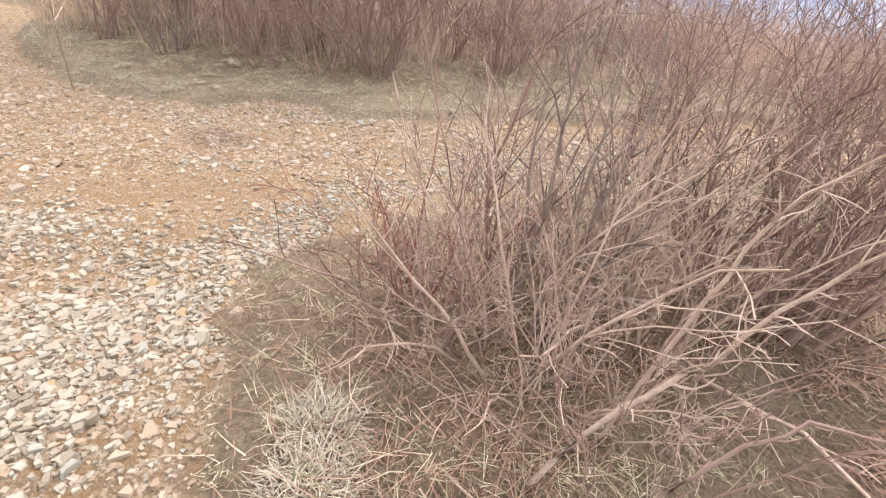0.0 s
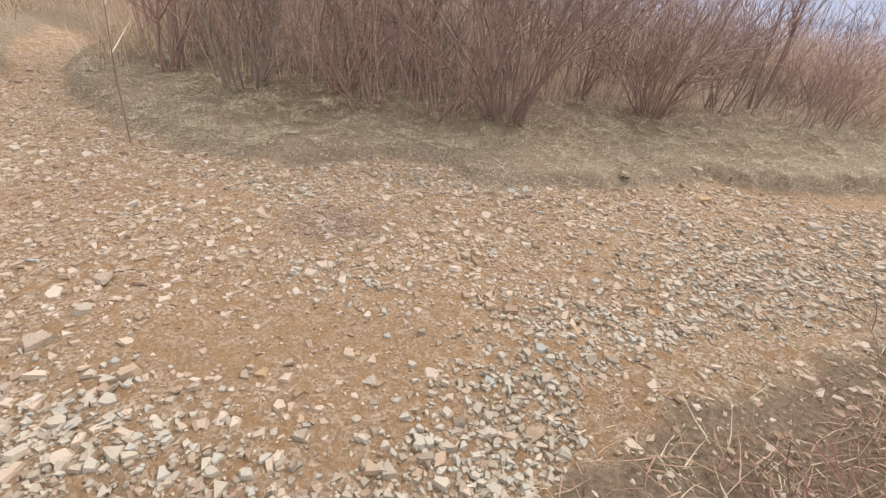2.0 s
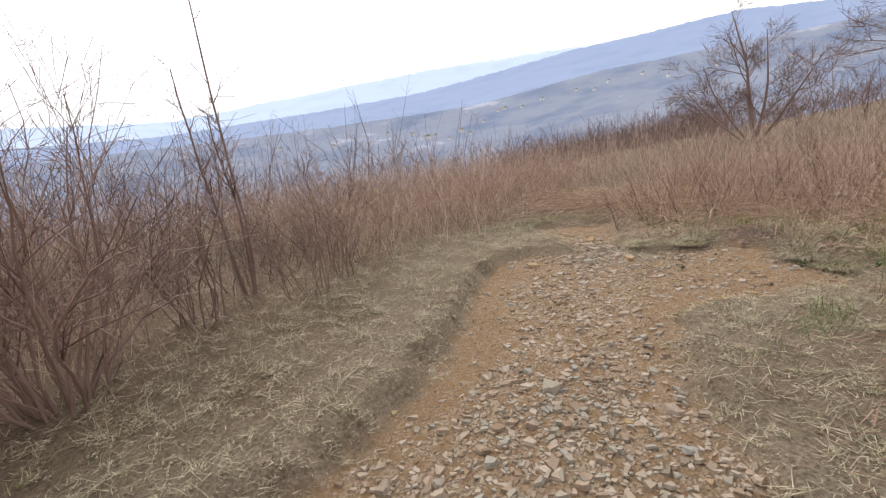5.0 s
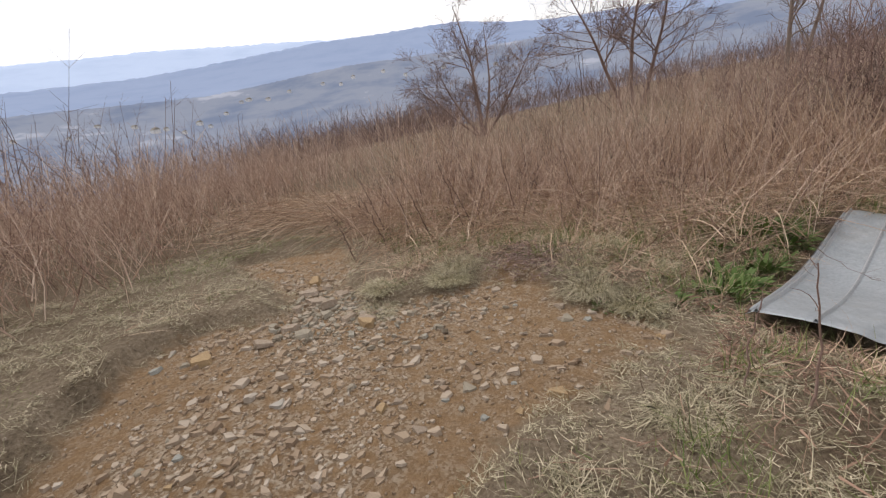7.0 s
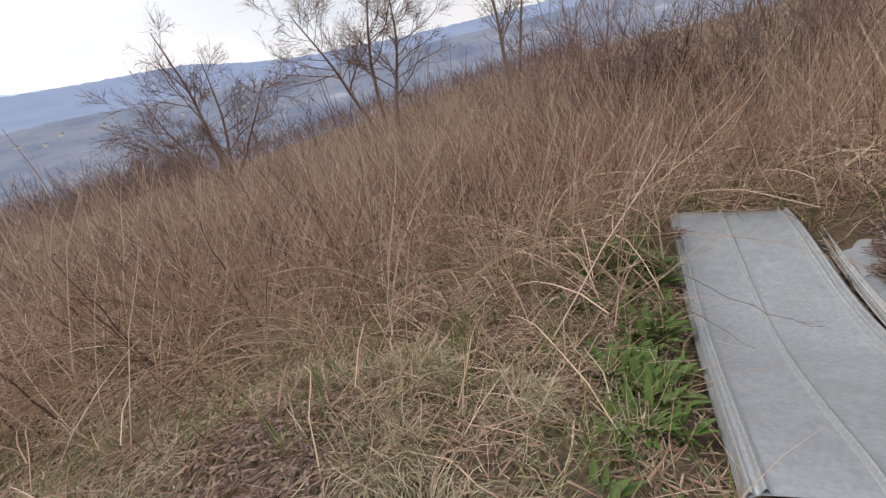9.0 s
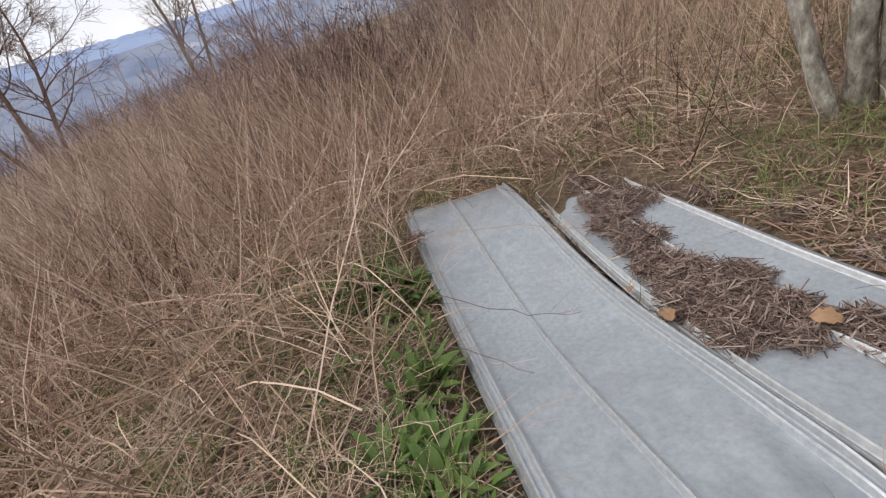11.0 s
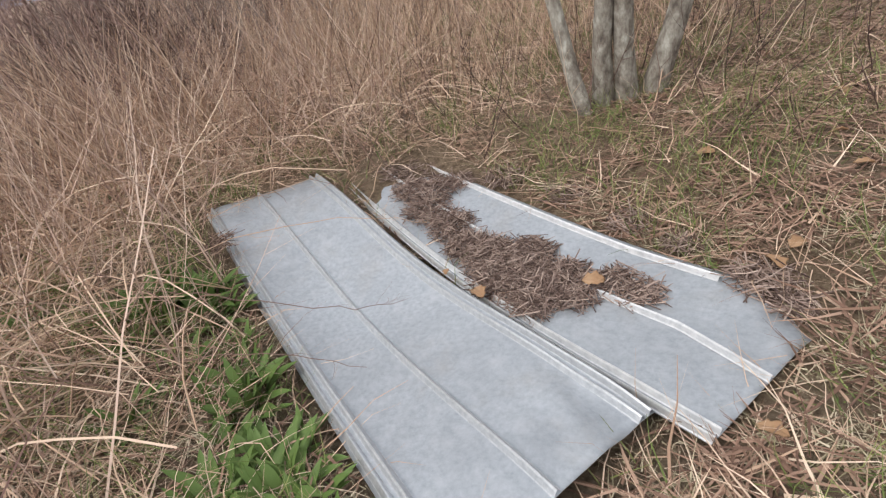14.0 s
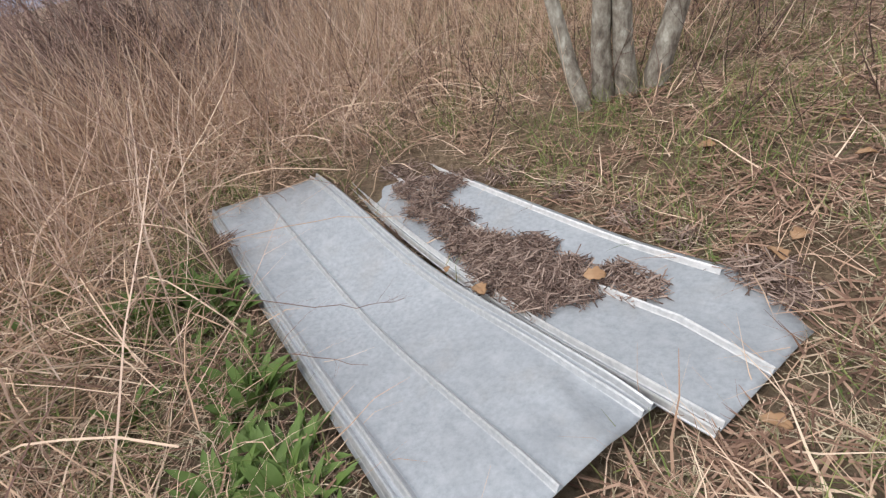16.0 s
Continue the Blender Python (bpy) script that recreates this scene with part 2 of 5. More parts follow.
M_LICHEN = surface("lichen_bark", [(0.32, (0.10, 0.085, 0.07)), (0.45, (0.21, 0.187, 0.155)), (0.56, (0.32, 0.302, 0.255)), (0.68, (0.50, 0.49, 0.43))], 0.95, 20, 6, 0.0, 1.0, 60, stretch=(1, 1, 0.6))
M_FARWOOD = surface("far_bare_wood", [(0.05, (0.10, 0.068, 0.062)), (0.5, (0.20, 0.138, 0.123)), (0.95, (0.33, 0.245, 0.22))], 0.9, 1.2, 4, 0.6, 0.0)


def zinc_material():
    """Weathered galvanised steel: fine spangle, cloudy dull patches and faint brown water stains."""
    m = surface("galvanised_steel", [(0.25, (0.33, 0.367, 0.40)), (0.5, (0.43, 0.467, 0.50)), (0.75, (0.52, 0.557, 0.59))], 0.5, 55, 9, 0.0, 0.08, 160, metal=0.55, spec=0.5, dist=0.003)
    n, l = m.node_tree.nodes, m.node_tree.links
    b = n["Principled BSDF"]
    co = n.new("ShaderNodeTexCoord")
    base = b.inputs["Base Color"].links[0].from_socket
    for scale, lo, hi, colour, amount in ((3.2, 0.42, 0.72, (0.275, 0.30, 0.325), 0.5), (14.0, 0.5, 0.72, (0.55, 0.58, 0.605), 0.5), (2.1, 0.58, 0.8, (0.36, 0.31, 0.25), 0.4)):
        no, mr, mx = n.new("ShaderNodeTexNoise"), n.new("ShaderNodeMapRange"), n.new("ShaderNodeMix")
        no.inputs["Scale"].default_value, no.inputs["Detail"].default_value, no.inputs["Roughness"].default_value = scale, 7.0, 0.65
        mr.inputs["From Min"].default_value, mr.inputs["From Max"].default_value, mr.inputs["To Max"].default_value = lo, hi, amount
        mx.data_type = "RGBA"
        l.new(co.outputs["Object"], no.inputs["Vector"])
        l.new(no.outputs["Fac"], mr.inputs["Value"])
        l.new(mr.outputs["Result"], mx.inputs[0])
        l.new(base, mx.inputs[6])
        mx.inputs[7].default_value = (*colour, 1)
        base = mx.outputs[2]
    l.new(base, b.inputs["Base Color"])
    return m


M_ZINC = zinc_material()
# highlights along the pressed ribs, painted as steel paler than the panel
M_RIB = surface("bright_steel_rib", [(0.3, (0.55, 0.57, 0.58)), (0.7, (0.80, 0.81, 0.81))], 0.42, 40, 6, 0.0, 0.05, 160, metal=0.45, spec=0.5, dist=0.003)
M_RIB_DULL = surface("dull_steel_rib", [(0.3, (0.42, 0.445, 0.465)), (0.7, (0.60, 0.62, 0.635))], 0.4, 60, 6, 0.0, 0.05, 160, metal=0.5, spec=0.5, dist=0.003)
# air haze painted in: each range bluer, paler and glowing more with distance
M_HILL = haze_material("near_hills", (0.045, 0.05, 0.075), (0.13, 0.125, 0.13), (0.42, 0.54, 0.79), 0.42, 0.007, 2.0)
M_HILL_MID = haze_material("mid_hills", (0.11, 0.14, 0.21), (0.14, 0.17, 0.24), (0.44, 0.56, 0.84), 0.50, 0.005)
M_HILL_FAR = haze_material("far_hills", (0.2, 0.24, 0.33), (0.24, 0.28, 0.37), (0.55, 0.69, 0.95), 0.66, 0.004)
M_WALLS = surface("pale_house", [(0.3, (0.7, 0.68, 0.66)), (0.7, (0.82, 0.8, 0.78))], 0.9, 0.3, 2, 0.0, 0.0)


# ---- mesh helpers ----
def mesh_of(name, verts, faces, mat, smooth=False):
    """A mesh from an array of places and one array of equal faces."""
    verts, faces = np.asarray(verts, np.float32).reshape(-1, 3), np.asarray(faces, np.int32)
    me = bpy.data.meshes.new(name)
    me.vertices.add(len(verts))
    me.vertices.foreach_set("co", verts.ravel())
    k = faces.shape[1]
    me.loops.add(faces.size)
    me.loops.foreach_set("vertex_index", faces.ravel())
    me.polygons.add(len(faces))
    me.polygons.foreach_set("loop_start", np.arange(0, faces.size, k, dtype=np.int32))
    me.polygons.foreach_set("use_smooth", np.full(len(faces), smooth))
    me.update(calc_edges=True)
    me.materials.append(mat)
    return me


def under(name, me, parent, label=""):
    ob = new(name, me)
    ob.parent = parent
    if label:
        ob["label"] = label
    return ob


def thing(name, place, label, category, group="", kind=""):
    ob = new(name)
    ob.location = place
    ob.empty_display_size = 0.1
    return tagged(ob, label, category, group, kind)


def tubes(P, R, sides=3):
    """Round stems along the lines P (lines, points, 3) with the radii R (lines, points)."""
    P, R = np.asarray(P, float), np.asarray(R, float)
    N, K, _ = P.shape
    T = np.gradient(P, axis=1)
    T /= np.linalg.norm(T, axis=2, keepdims=True) + 1e-9
    ref = np.where(np.abs(T[..., 2:3]) > 0.9, [1.0, 0, 0], [0, 0, 1.0])
    A = np.cross(T, ref)
    A /= np.linalg.norm(A, axis=2, keepdims=True) + 1e-9
    B = np.cross(T, A)
    ang = np.arange(sides) * 2 * np.pi / sides
    ring = A[:, :, None] * np.cos(ang)[:, None] + B[:, :, None] * np.sin(ang)[:, None]
    V = P[:, :, None] + ring * R[:, :, None, None]
    base = (np.arange(N) * K * sides)[:, None, None] + (np.arange(K - 1) * sides)[None, :, None]
    s = np.arange(sides)[None, None]
    s2 = (s + 1) % sides
    F = np.stack([base + s, base + s2, base + s2 + sides, base + s + sides], -1)
    return V.reshape(-1, 3), F.reshape(-1, 4)


def ribbons(P, W, across):
    """Blades along the lines P with the half widths W (lines, points), spread along across (lines, 3)."""
    P, W = np.asarray(P, float), np.asarray(W, float)
    N, K, _ = P.shape
    off = across[:, None, :] * W[:, :, None]
    V = np.stack([P - off, P + off], 2)
    base = (np.arange(N) * K * 2)[:, None] + (np.arange(K - 1) * 2)[None]
    F = np.stack([base, base + 1, base + 3, base + 2], -1)
    return V.reshape(-1, 3), F.reshape(-1, 4)


def joined(pieces):
    vs, fs, k = [], [], 0
    for v, f in pieces:
        vs.append(v)
        fs.append(f + k)
        k += len(v)
    return np.concatenate(vs), np.concatenate(fs)


def unit(v):
    return v / (np.linalg.norm(v, axis=-1, keepdims=True) + 1e-9)


def grown(rng, base, way, length, points, wobble, rise):
    """Lines that grow from base along way, wobbling and turning upwards (rise) or drooping (negative)."""
    n = len(base)
    d = unit(np.asarray(way, float))
    P = [np.asarray(base, float)]
    step = np.asarray(length, float)[:, None] / (points - 1)
    for _ in range(points - 1):
        d = unit(d + rng.normal(0, wobble, (n, 3)) + np.array([0, 0, 1.0]) * rise)
        P.append(P[-1] + d * step)
    return np.stack(P, 1)


def offshoots(rng, P, R, count, length, points, wobble, spread, lo=0.3, hi=1.0, rise=0.05, thin=0.55):
    """count side shoots on every line of P."""
    N, K, _ = P.shape
    idx = np.repeat(np.arange(N), count)
    u = rng.uniform(lo, hi, len(idx)) * (K - 1)
    i = np.minimum(u.astype(int), K - 2)
    f = (u - i)[:, None]
    b = P[idx, i] * (1 - f) + P[idx, i + 1] * f
    t = unit(P[idx, i + 1] - P[idx, i])
    side = rng.normal(0, 1, (len(idx), 3))
    side = unit(side - t * (side * t).sum(1, keepdims=True))
    L = length * rng.uniform(0.35, 1.0, len(idx)) * (1.15 - 0.6 * u / (K - 1))
    Q = grown(rng, b, t + side * spread, L, points, wobble, rise)
    r = (R[idx, i] * (1 - f[:, 0]) + R[idx, i + 1] * f[:, 0]) * thin
    return Q, r[:, None] * np.linspace(1, 0.35, points)[None]


# ---- lie of the land ----
TRACK = np.array([(-6.8, 7.6), (-6.0, 5.9), (-5.1, 5.14), (-4.57, 4.83), (-3.63, 4.54), (-2.7, 4.56), (-2.17, 5.02), (-1.61, 5.12), (-1.15, 4.75), (-0.85, 4.95),
                  (0.3, 5.45), (0.76, 5.88), (1.12, 5.68), (1.79, 5.9), (2.6, 6.2), (3.5, 6.85), (4.3, 7.15), (4.72, 7.05), (4.8, 6.68), (5.0, 6.58), (5.3, 6.8), (5.5, 7.0), (5.75, 7.55), (6.1, 7.8), (6.42, 7.45), (6.6, 7.05), (6.35, 6.78), (5.9, 6.55), (5.5, 6.42), (5.2, 6.1),
                  (5.1, 5.75), (5.46, 5.45), (5.3, 5.0), (5.12, 4.75), (4.94, 4.3), (4.75, 4.15), (4.5, 4.5), (4.09, 4.74), (3.9, 5.0), (3.55, 5.05),
                  (2.91, 4.81), (2.3, 4.45), (1.6, 4.0), (0.8, 3.72), (0.1, 3.4), (-0.42, 3.1), (-0.8, 2.55), (-0.96, 2.1), (-0.87, 1.5), (-0.6, 1.0), (-0.45, 0.2), (-0.4, -4.0),
                  (-3.6, -4.0), (-3.4, 1.4), (-3.55, 2.3), (-3.75, 2.75), (-4.3, 3.0), (-5.0, 3.55), (-6.1, 4.3), (-5.75, 4.65), (-6.3, 5.5), (-7.3, 6.5), (-8.0, 8.0)])


def track_distance(x, y):
    """Metres from the track's edge, negative on the track."""
    x, y = np.asarray(x, float).ravel(), np.asarray(y, float).ravel()
    best, inside = np.full(len(x), 1e9), np.zeros(len(x), bool)
    for (ax, ay), (bx, by) in zip(TRACK, np.roll(TRACK, -1, 0)):
        dx, dy = bx - ax, by - ay
        k = np.clip(((x - ax) * dx + (y - ay) * dy) / (dx * dx + dy * dy), 0, 1)
        best = np.minimum(best, np.hypot(x - ax - k * dx, y - ay - k * dy))
        cross = ((ay > y) != (by > y)) & (x < (bx - ax) * (y - ay) / (by - ay + 1e-12) + ax)
        inside ^= cross
    return np.where(inside, -best, best) + 0.07 * waves(x, y, 0.9, 71) + 0.04 * waves(x, y, 0.28, 72)


def ease(a, b, v):
    k = np.clip((v - a) / (b - a), 0, 1)
    return k * k * (3 - 2 * k)


def waves(x, y, scale, seed):
    """Smooth uneven relief in -1 to 1, from a few crossing sines."""
    g = np.random.default_rng(seed)
    z = np.zeros_like(x, float)
    for _ in range(7):
        a, k, p = g.uniform(0, 2 * np.pi), g.uniform(0.6, 2.2) / scale, g.uniform(0, 6.28)
        z += np.sin((x * np.cos(a) + y * np.sin(a)) * k * 6.28 + p)
    return z / 4.0


def land(x, y):
    x, y = np.asarray(x, float), np.asarray(y, float)
    sh = x.shape
    d = track_distance(x, y).reshape(sh)
    north = ease(-0.5, 0.6, y - (3.9 + 0.25 * x))
    z = 0.015 * waves(x, y, 1.1, 1) + 0.006 * waves(x, y, 0.3, 2)
    z += ease(0.0, 0.14, d + 0.03 * waves(x, y, 0.4, 3)) * (0.03 + 0.05 * north + 0.05 * north * ease(0.2, 1.5, x) * ease(5.2, 4.4, x) + 0.10 * ease(-4.6, -5.6, x)) + ease(0.2, 1.8, d) * 0.09 * north
    z += 0.2 * ease(2.0, 0.8, y) * ease(-3.2, -1.4, x) * ease(2.5, 0.5, x)
    z += 0.13 * np.exp(-((x - 5.75) ** 2 / 0.35 + (y - 4.9) ** 2 / 0.35))
    z -= 0.20 * ease(1.5, 0.35, np.hypot(x - 5.35, y - 2.8)) + 0.02 * ease(1.6, 1.0, np.hypot(x - 5.4, y - 2.9))
    # the hill drops to the valley in the north-east and climbs in the south-east
    q = np.maximum(0, (x - 1.0) * 0.5 + (y - 7.4) * 0.87)
    z -= np.minimum(0.0016 * q ** 2, 0.15 * q)
    up = np.maximum(0, (x - 7.0) * 0.80 - (y - 3.2) * 0.6)
    z += np.minimum(0.006 * up ** 2, 0.045 * up) * ease(260, 60, np.hypot(x, y))
    west = np.maximum(0, -x - 8)
    z += 0.05 * west * ease(200, 60, np.hypot(x, y))
    r = np.hypot(x, y)
    z = np.maximum(z, -55 - 0.01 * r)
    return z


def land1(x, y):
    return float(land(np.array([x]), np.array([y]))[0])


def on_sheets(x, y, grow=0.0):
    """Whether a place lies under the fallen metal sheets."""
    hit = np.zeros(np.shape(x), bool)
    for ox, oy, ax, ay, length, bx, by, width in ((4.68, 3.28, 0.829, -0.559, 2.1, 0.559, 0.829, 0.66), (4.55, 3.32, 0.808, -0.589, 2.02, -0.589, -0.808, 0.55)):
        u = (x - ox) * ax + (y - oy) * ay
        v = (x - ox) * bx + (y - oy) * by
        hit |= (u > -grow) & (u < length + grow) & (v > -grow) & (v < width + grow)
    return hit


def bare(x, y):
    """Patches of bare stony soil beside the track and between the tufts."""
    return np.clip(0.9 * np.exp(-((x - 0.55) / 0.6) ** 2 - ((y - 3.35 - 0.35 * (x - 0.55)) / 0.28) ** 2) + 1.1 * np.exp(-((x + 0.25) / 0.6) ** 2 - ((y - 2.95) / 0.42) ** 2) + 1.2 * np.exp(-((x - 5.6) / 0.24) ** 2 - ((y - 5.03) / 0.24) ** 2), 0, 1)


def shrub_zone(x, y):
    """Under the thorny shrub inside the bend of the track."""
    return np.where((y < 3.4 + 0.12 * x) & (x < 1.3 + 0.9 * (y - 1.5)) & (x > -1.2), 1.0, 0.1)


rings = np.concatenate([[0.002], np.arange(0.06, 8.6, 0.075), 8.6 * 1.075 ** np.arange(0, 87)])
SECT = 400
th = np.arange(SECT) * 2 * np.pi / SECT
gx = 1.2 + rings[:, None] * np.cos(th)
gy = 4.0 + rings[:, None] * np.sin(th)
gz = land(gx.ravel(), gy.ravel())
gv = np.stack([gx.ravel(), gy.ravel(), gz], 1)
ri = np.arange(len(rings) - 1)[:, None] * SECT
si = np.arange(SECT)[None]
s2 = (si + 1) % SECT
gf = np.stack([ri + si, ri + SECT + si, ri + SECT + s2, ri + s2], -1).reshape(-1, 4)
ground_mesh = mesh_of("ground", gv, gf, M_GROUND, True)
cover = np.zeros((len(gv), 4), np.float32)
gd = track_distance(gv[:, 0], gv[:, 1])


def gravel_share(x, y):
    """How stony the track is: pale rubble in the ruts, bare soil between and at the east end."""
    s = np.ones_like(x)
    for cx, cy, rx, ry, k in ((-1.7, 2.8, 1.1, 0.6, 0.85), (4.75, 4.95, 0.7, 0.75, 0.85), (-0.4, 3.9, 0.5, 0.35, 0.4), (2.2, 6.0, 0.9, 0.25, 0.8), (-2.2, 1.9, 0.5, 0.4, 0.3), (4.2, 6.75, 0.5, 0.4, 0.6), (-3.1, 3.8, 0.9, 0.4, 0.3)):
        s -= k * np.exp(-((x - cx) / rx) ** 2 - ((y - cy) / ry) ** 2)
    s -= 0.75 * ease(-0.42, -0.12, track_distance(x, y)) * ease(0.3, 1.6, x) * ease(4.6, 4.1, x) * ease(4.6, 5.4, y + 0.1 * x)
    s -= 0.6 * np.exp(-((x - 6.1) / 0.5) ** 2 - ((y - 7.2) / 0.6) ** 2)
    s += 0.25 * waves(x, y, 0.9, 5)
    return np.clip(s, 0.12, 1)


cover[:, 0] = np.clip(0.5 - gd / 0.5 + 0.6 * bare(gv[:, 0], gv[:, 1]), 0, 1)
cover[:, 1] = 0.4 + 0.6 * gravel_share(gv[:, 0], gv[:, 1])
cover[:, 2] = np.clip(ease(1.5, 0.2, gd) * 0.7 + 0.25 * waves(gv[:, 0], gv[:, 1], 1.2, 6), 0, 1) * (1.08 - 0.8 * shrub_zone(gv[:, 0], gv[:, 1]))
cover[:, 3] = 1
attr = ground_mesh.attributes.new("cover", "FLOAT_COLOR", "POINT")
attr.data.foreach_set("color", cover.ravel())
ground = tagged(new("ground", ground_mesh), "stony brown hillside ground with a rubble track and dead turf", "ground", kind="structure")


# ---- distance: hazy hills round the valley ----
def hill_strip(name, mat, label, rad0, rad1, low, tops, rows, rough, seed):
    """A slope that faces the walk, from elevation low (degrees) at rad0 up to the ridge given as (azimuth, elevation) at rad1."""
    az = np.radians(np.linspace(-75, 150, 700))
    ridge = np.interp(np.degrees(az), [a for a, _ in tops], [e for _, e in tops])
    v = np.linspace(0, 1, rows)[:, None]
    rad = rad0 + (rad1 - rad0) * v + 0 * az
    x, y = 2.0 + rad * np.cos(az), 4.5 + rad * np.sin(az)
    el = low + (ridge - low) * v ** 0.9 + rough * (waves(x, y, rad1 * 0.25, seed) + 0.45 * waves(x, y, rad1 * 0.06, seed + 1)) * np.minimum(1, v * 3) * (0.4 + 0.3 * (1 - v))
    el = el + (0.055 * waves(x, y, rad1 * 0.02, seed + 2) + 0.03 * waves(x, y, rad1 * 0.006, seed + 3)) * v ** 4
    z = 1.3 + rad * np.tan(np.radians(el))
    zz = np.concatenate([z, z[-1:] - rad1 * 0.2])
    xx, yy = np.concatenate([x, x[-1:] * 1.03]), np.concatenate([y, y[-1:] * 1.03])
    n = len(az)
    i, j = np.arange(rows)[:, None] * n, np.arange(n - 1)[None]
    f = np.stack([i + j, i + n + j, i + n + j + 1, i + j + 1], -1).reshape(-1, 4)
    ob = new(name, mesh_of(name, np.stack([xx.ravel(), yy.ravel(), zz.ravel()], 1), f, mat, True))
    return tagged(ob, label, "hills", kind="structure")


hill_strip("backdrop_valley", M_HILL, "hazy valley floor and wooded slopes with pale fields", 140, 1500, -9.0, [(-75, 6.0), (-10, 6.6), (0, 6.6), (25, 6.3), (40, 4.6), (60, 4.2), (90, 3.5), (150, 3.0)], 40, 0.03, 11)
hill_strip("backdrop_ridge", M_HILL_MID, "long wooded mountain ridge with blue haze painted in", 1500, 2900, 3.0, [(-75, 7.0), (-10, 7.9), (0, 8.1), (6, 8.6), (12, 9.4), (20, 9.2), (28, 8.9), (36, 8.0), (46, 6.8), (60, 6.0), (75, 5.0), (150, 4.0)], 26, 0.10, 21)
hill_strip("backdrop_far_ridge", M_HILL_FAR, "far mountain range with pale blue haze painted in", 3000, 4200, 5.0, [(-75, 6.0), (0, 7.0), (20, 8.8), (32, 9.3), (45, 9.1), (55, 8.5), (73, 6.5), (90, 6.8), (150, 6.0)], 14, 0.2, 31)


# ---- stones ----
def slabs(rng, place, size, flat, tilt=0.25, closed=False):
    """Angular flakes of stone: six-sided, broken edges, a little tilted. One row of place, size and flat for each."""
    n = len(place)
    a = np.sort(rng.uniform(0, 2 * np.pi, (n, 6)) * 0.35 + np.arange(6) * np.pi / 3 * 1.0, 1)
    long = rng.uniform(0.6, 1.0, (n, 1))
    rad = rng.uniform(0.72, 1.1, (n, 6))
    low = np.stack([np.cos(a) * rad, np.sin(a) * rad * long, np.full((n, 6), -0.5)], -1)
    shrink = rng.uniform(0.62, 0.95, (n, 6, 1))
    top = np.concatenate([low[..., :2] * shrink, rng.uniform(0.3, 0.6, (n, 6, 1))], -1)
    V = np.concatenate([low, top], 1) * (size[:, None, None] * 0.5)
    V[..., 2] *= flat[:, None] * 2
    ax, ay, az = rng.normal(0, tilt, n), rng.normal(0, tilt, n), rng.uniform(0, 6.28, n)
    c, s = np.cos(az)[:, None], np.sin(az)[:, None]
    x, y, z = V[..., 0] * c - V[..., 1] * s, V[..., 0] * s + V[..., 1] * c, V[..., 2]
    z = z + x * ax[:, None] + y * ay[:, None]
    V = np.stack([x, y, z], -1) + place[:, None]
    quads = [(i, (i + 1) % 6, 6 + (i + 1) % 6, 6 + i) for i in range(6)] + [(6, 7, 8, 9), (6, 9, 10, 11)]
    if closed:
        quads += [(3, 2, 1, 0), (5, 4, 3, 0)]
    F = (np.arange(n) * 12)[:, None, None] + np.array(quads)[None]
    return V.reshape(-1, 3), F.reshape(-1, 4)


def scattered(rng, box, n, chance):
    """Places in box (x0, x1, y0, y1), kept by chance(x, y) from 0 to 1."""
    x, y = rng.uniform(box[0], box[1], n), rng.uniform(box[2], box[3], n)
    keep = rng.uniform(0, 1, n) < chance(x, y)
    return x[keep], y[keep]


rng = np.random.default_rng(7)
# rubble that lies too thick to count
gx_, gy_ = scattered(rng, (-8, 6.2, -1.5, 8), 100000, lambda x, y: np.maximum(ease(0.08, -0.12, track_distance(x, y)), 0.4 * bare(x, y)) * gravel_share(x, y) ** 1.2 * ease(-8.5, -3, x))
gs = np.clip(rng.lognormal(np.log(0.032), 0.5, len(gx_)), 0.012, 0.10)
gp = np.stack([gx_, gy_, land(gx_, gy_) + gs * 0.05], 1)
under("gravel", mesh_of("gravel", *slabs(rng, gp, gs, rng.uniform(0.12, 0.36, len(gs)), 0.18), M_STONE), ground)["kind"] = "stuff"
gx_, gy_ = scattered(rng, (-6.5, 6.2, -1.0, 8), 46000, lambda x, y: np.maximum(ease(0.25, -0.1, track_distance(x, y)), bare(x, y)) * 0.8)
gs = rng.uniform(0.007, 0.022, len(gx_))
gp = np.stack([gx_, gy_, land(gx_, gy_) + gs * 0.1], 1)
under("grit", mesh_of("grit", *slabs(rng, gp, gs, rng.uniform(0.3, 0.6, len(gs))), M_STONE), ground)["kind"] = "stuff"
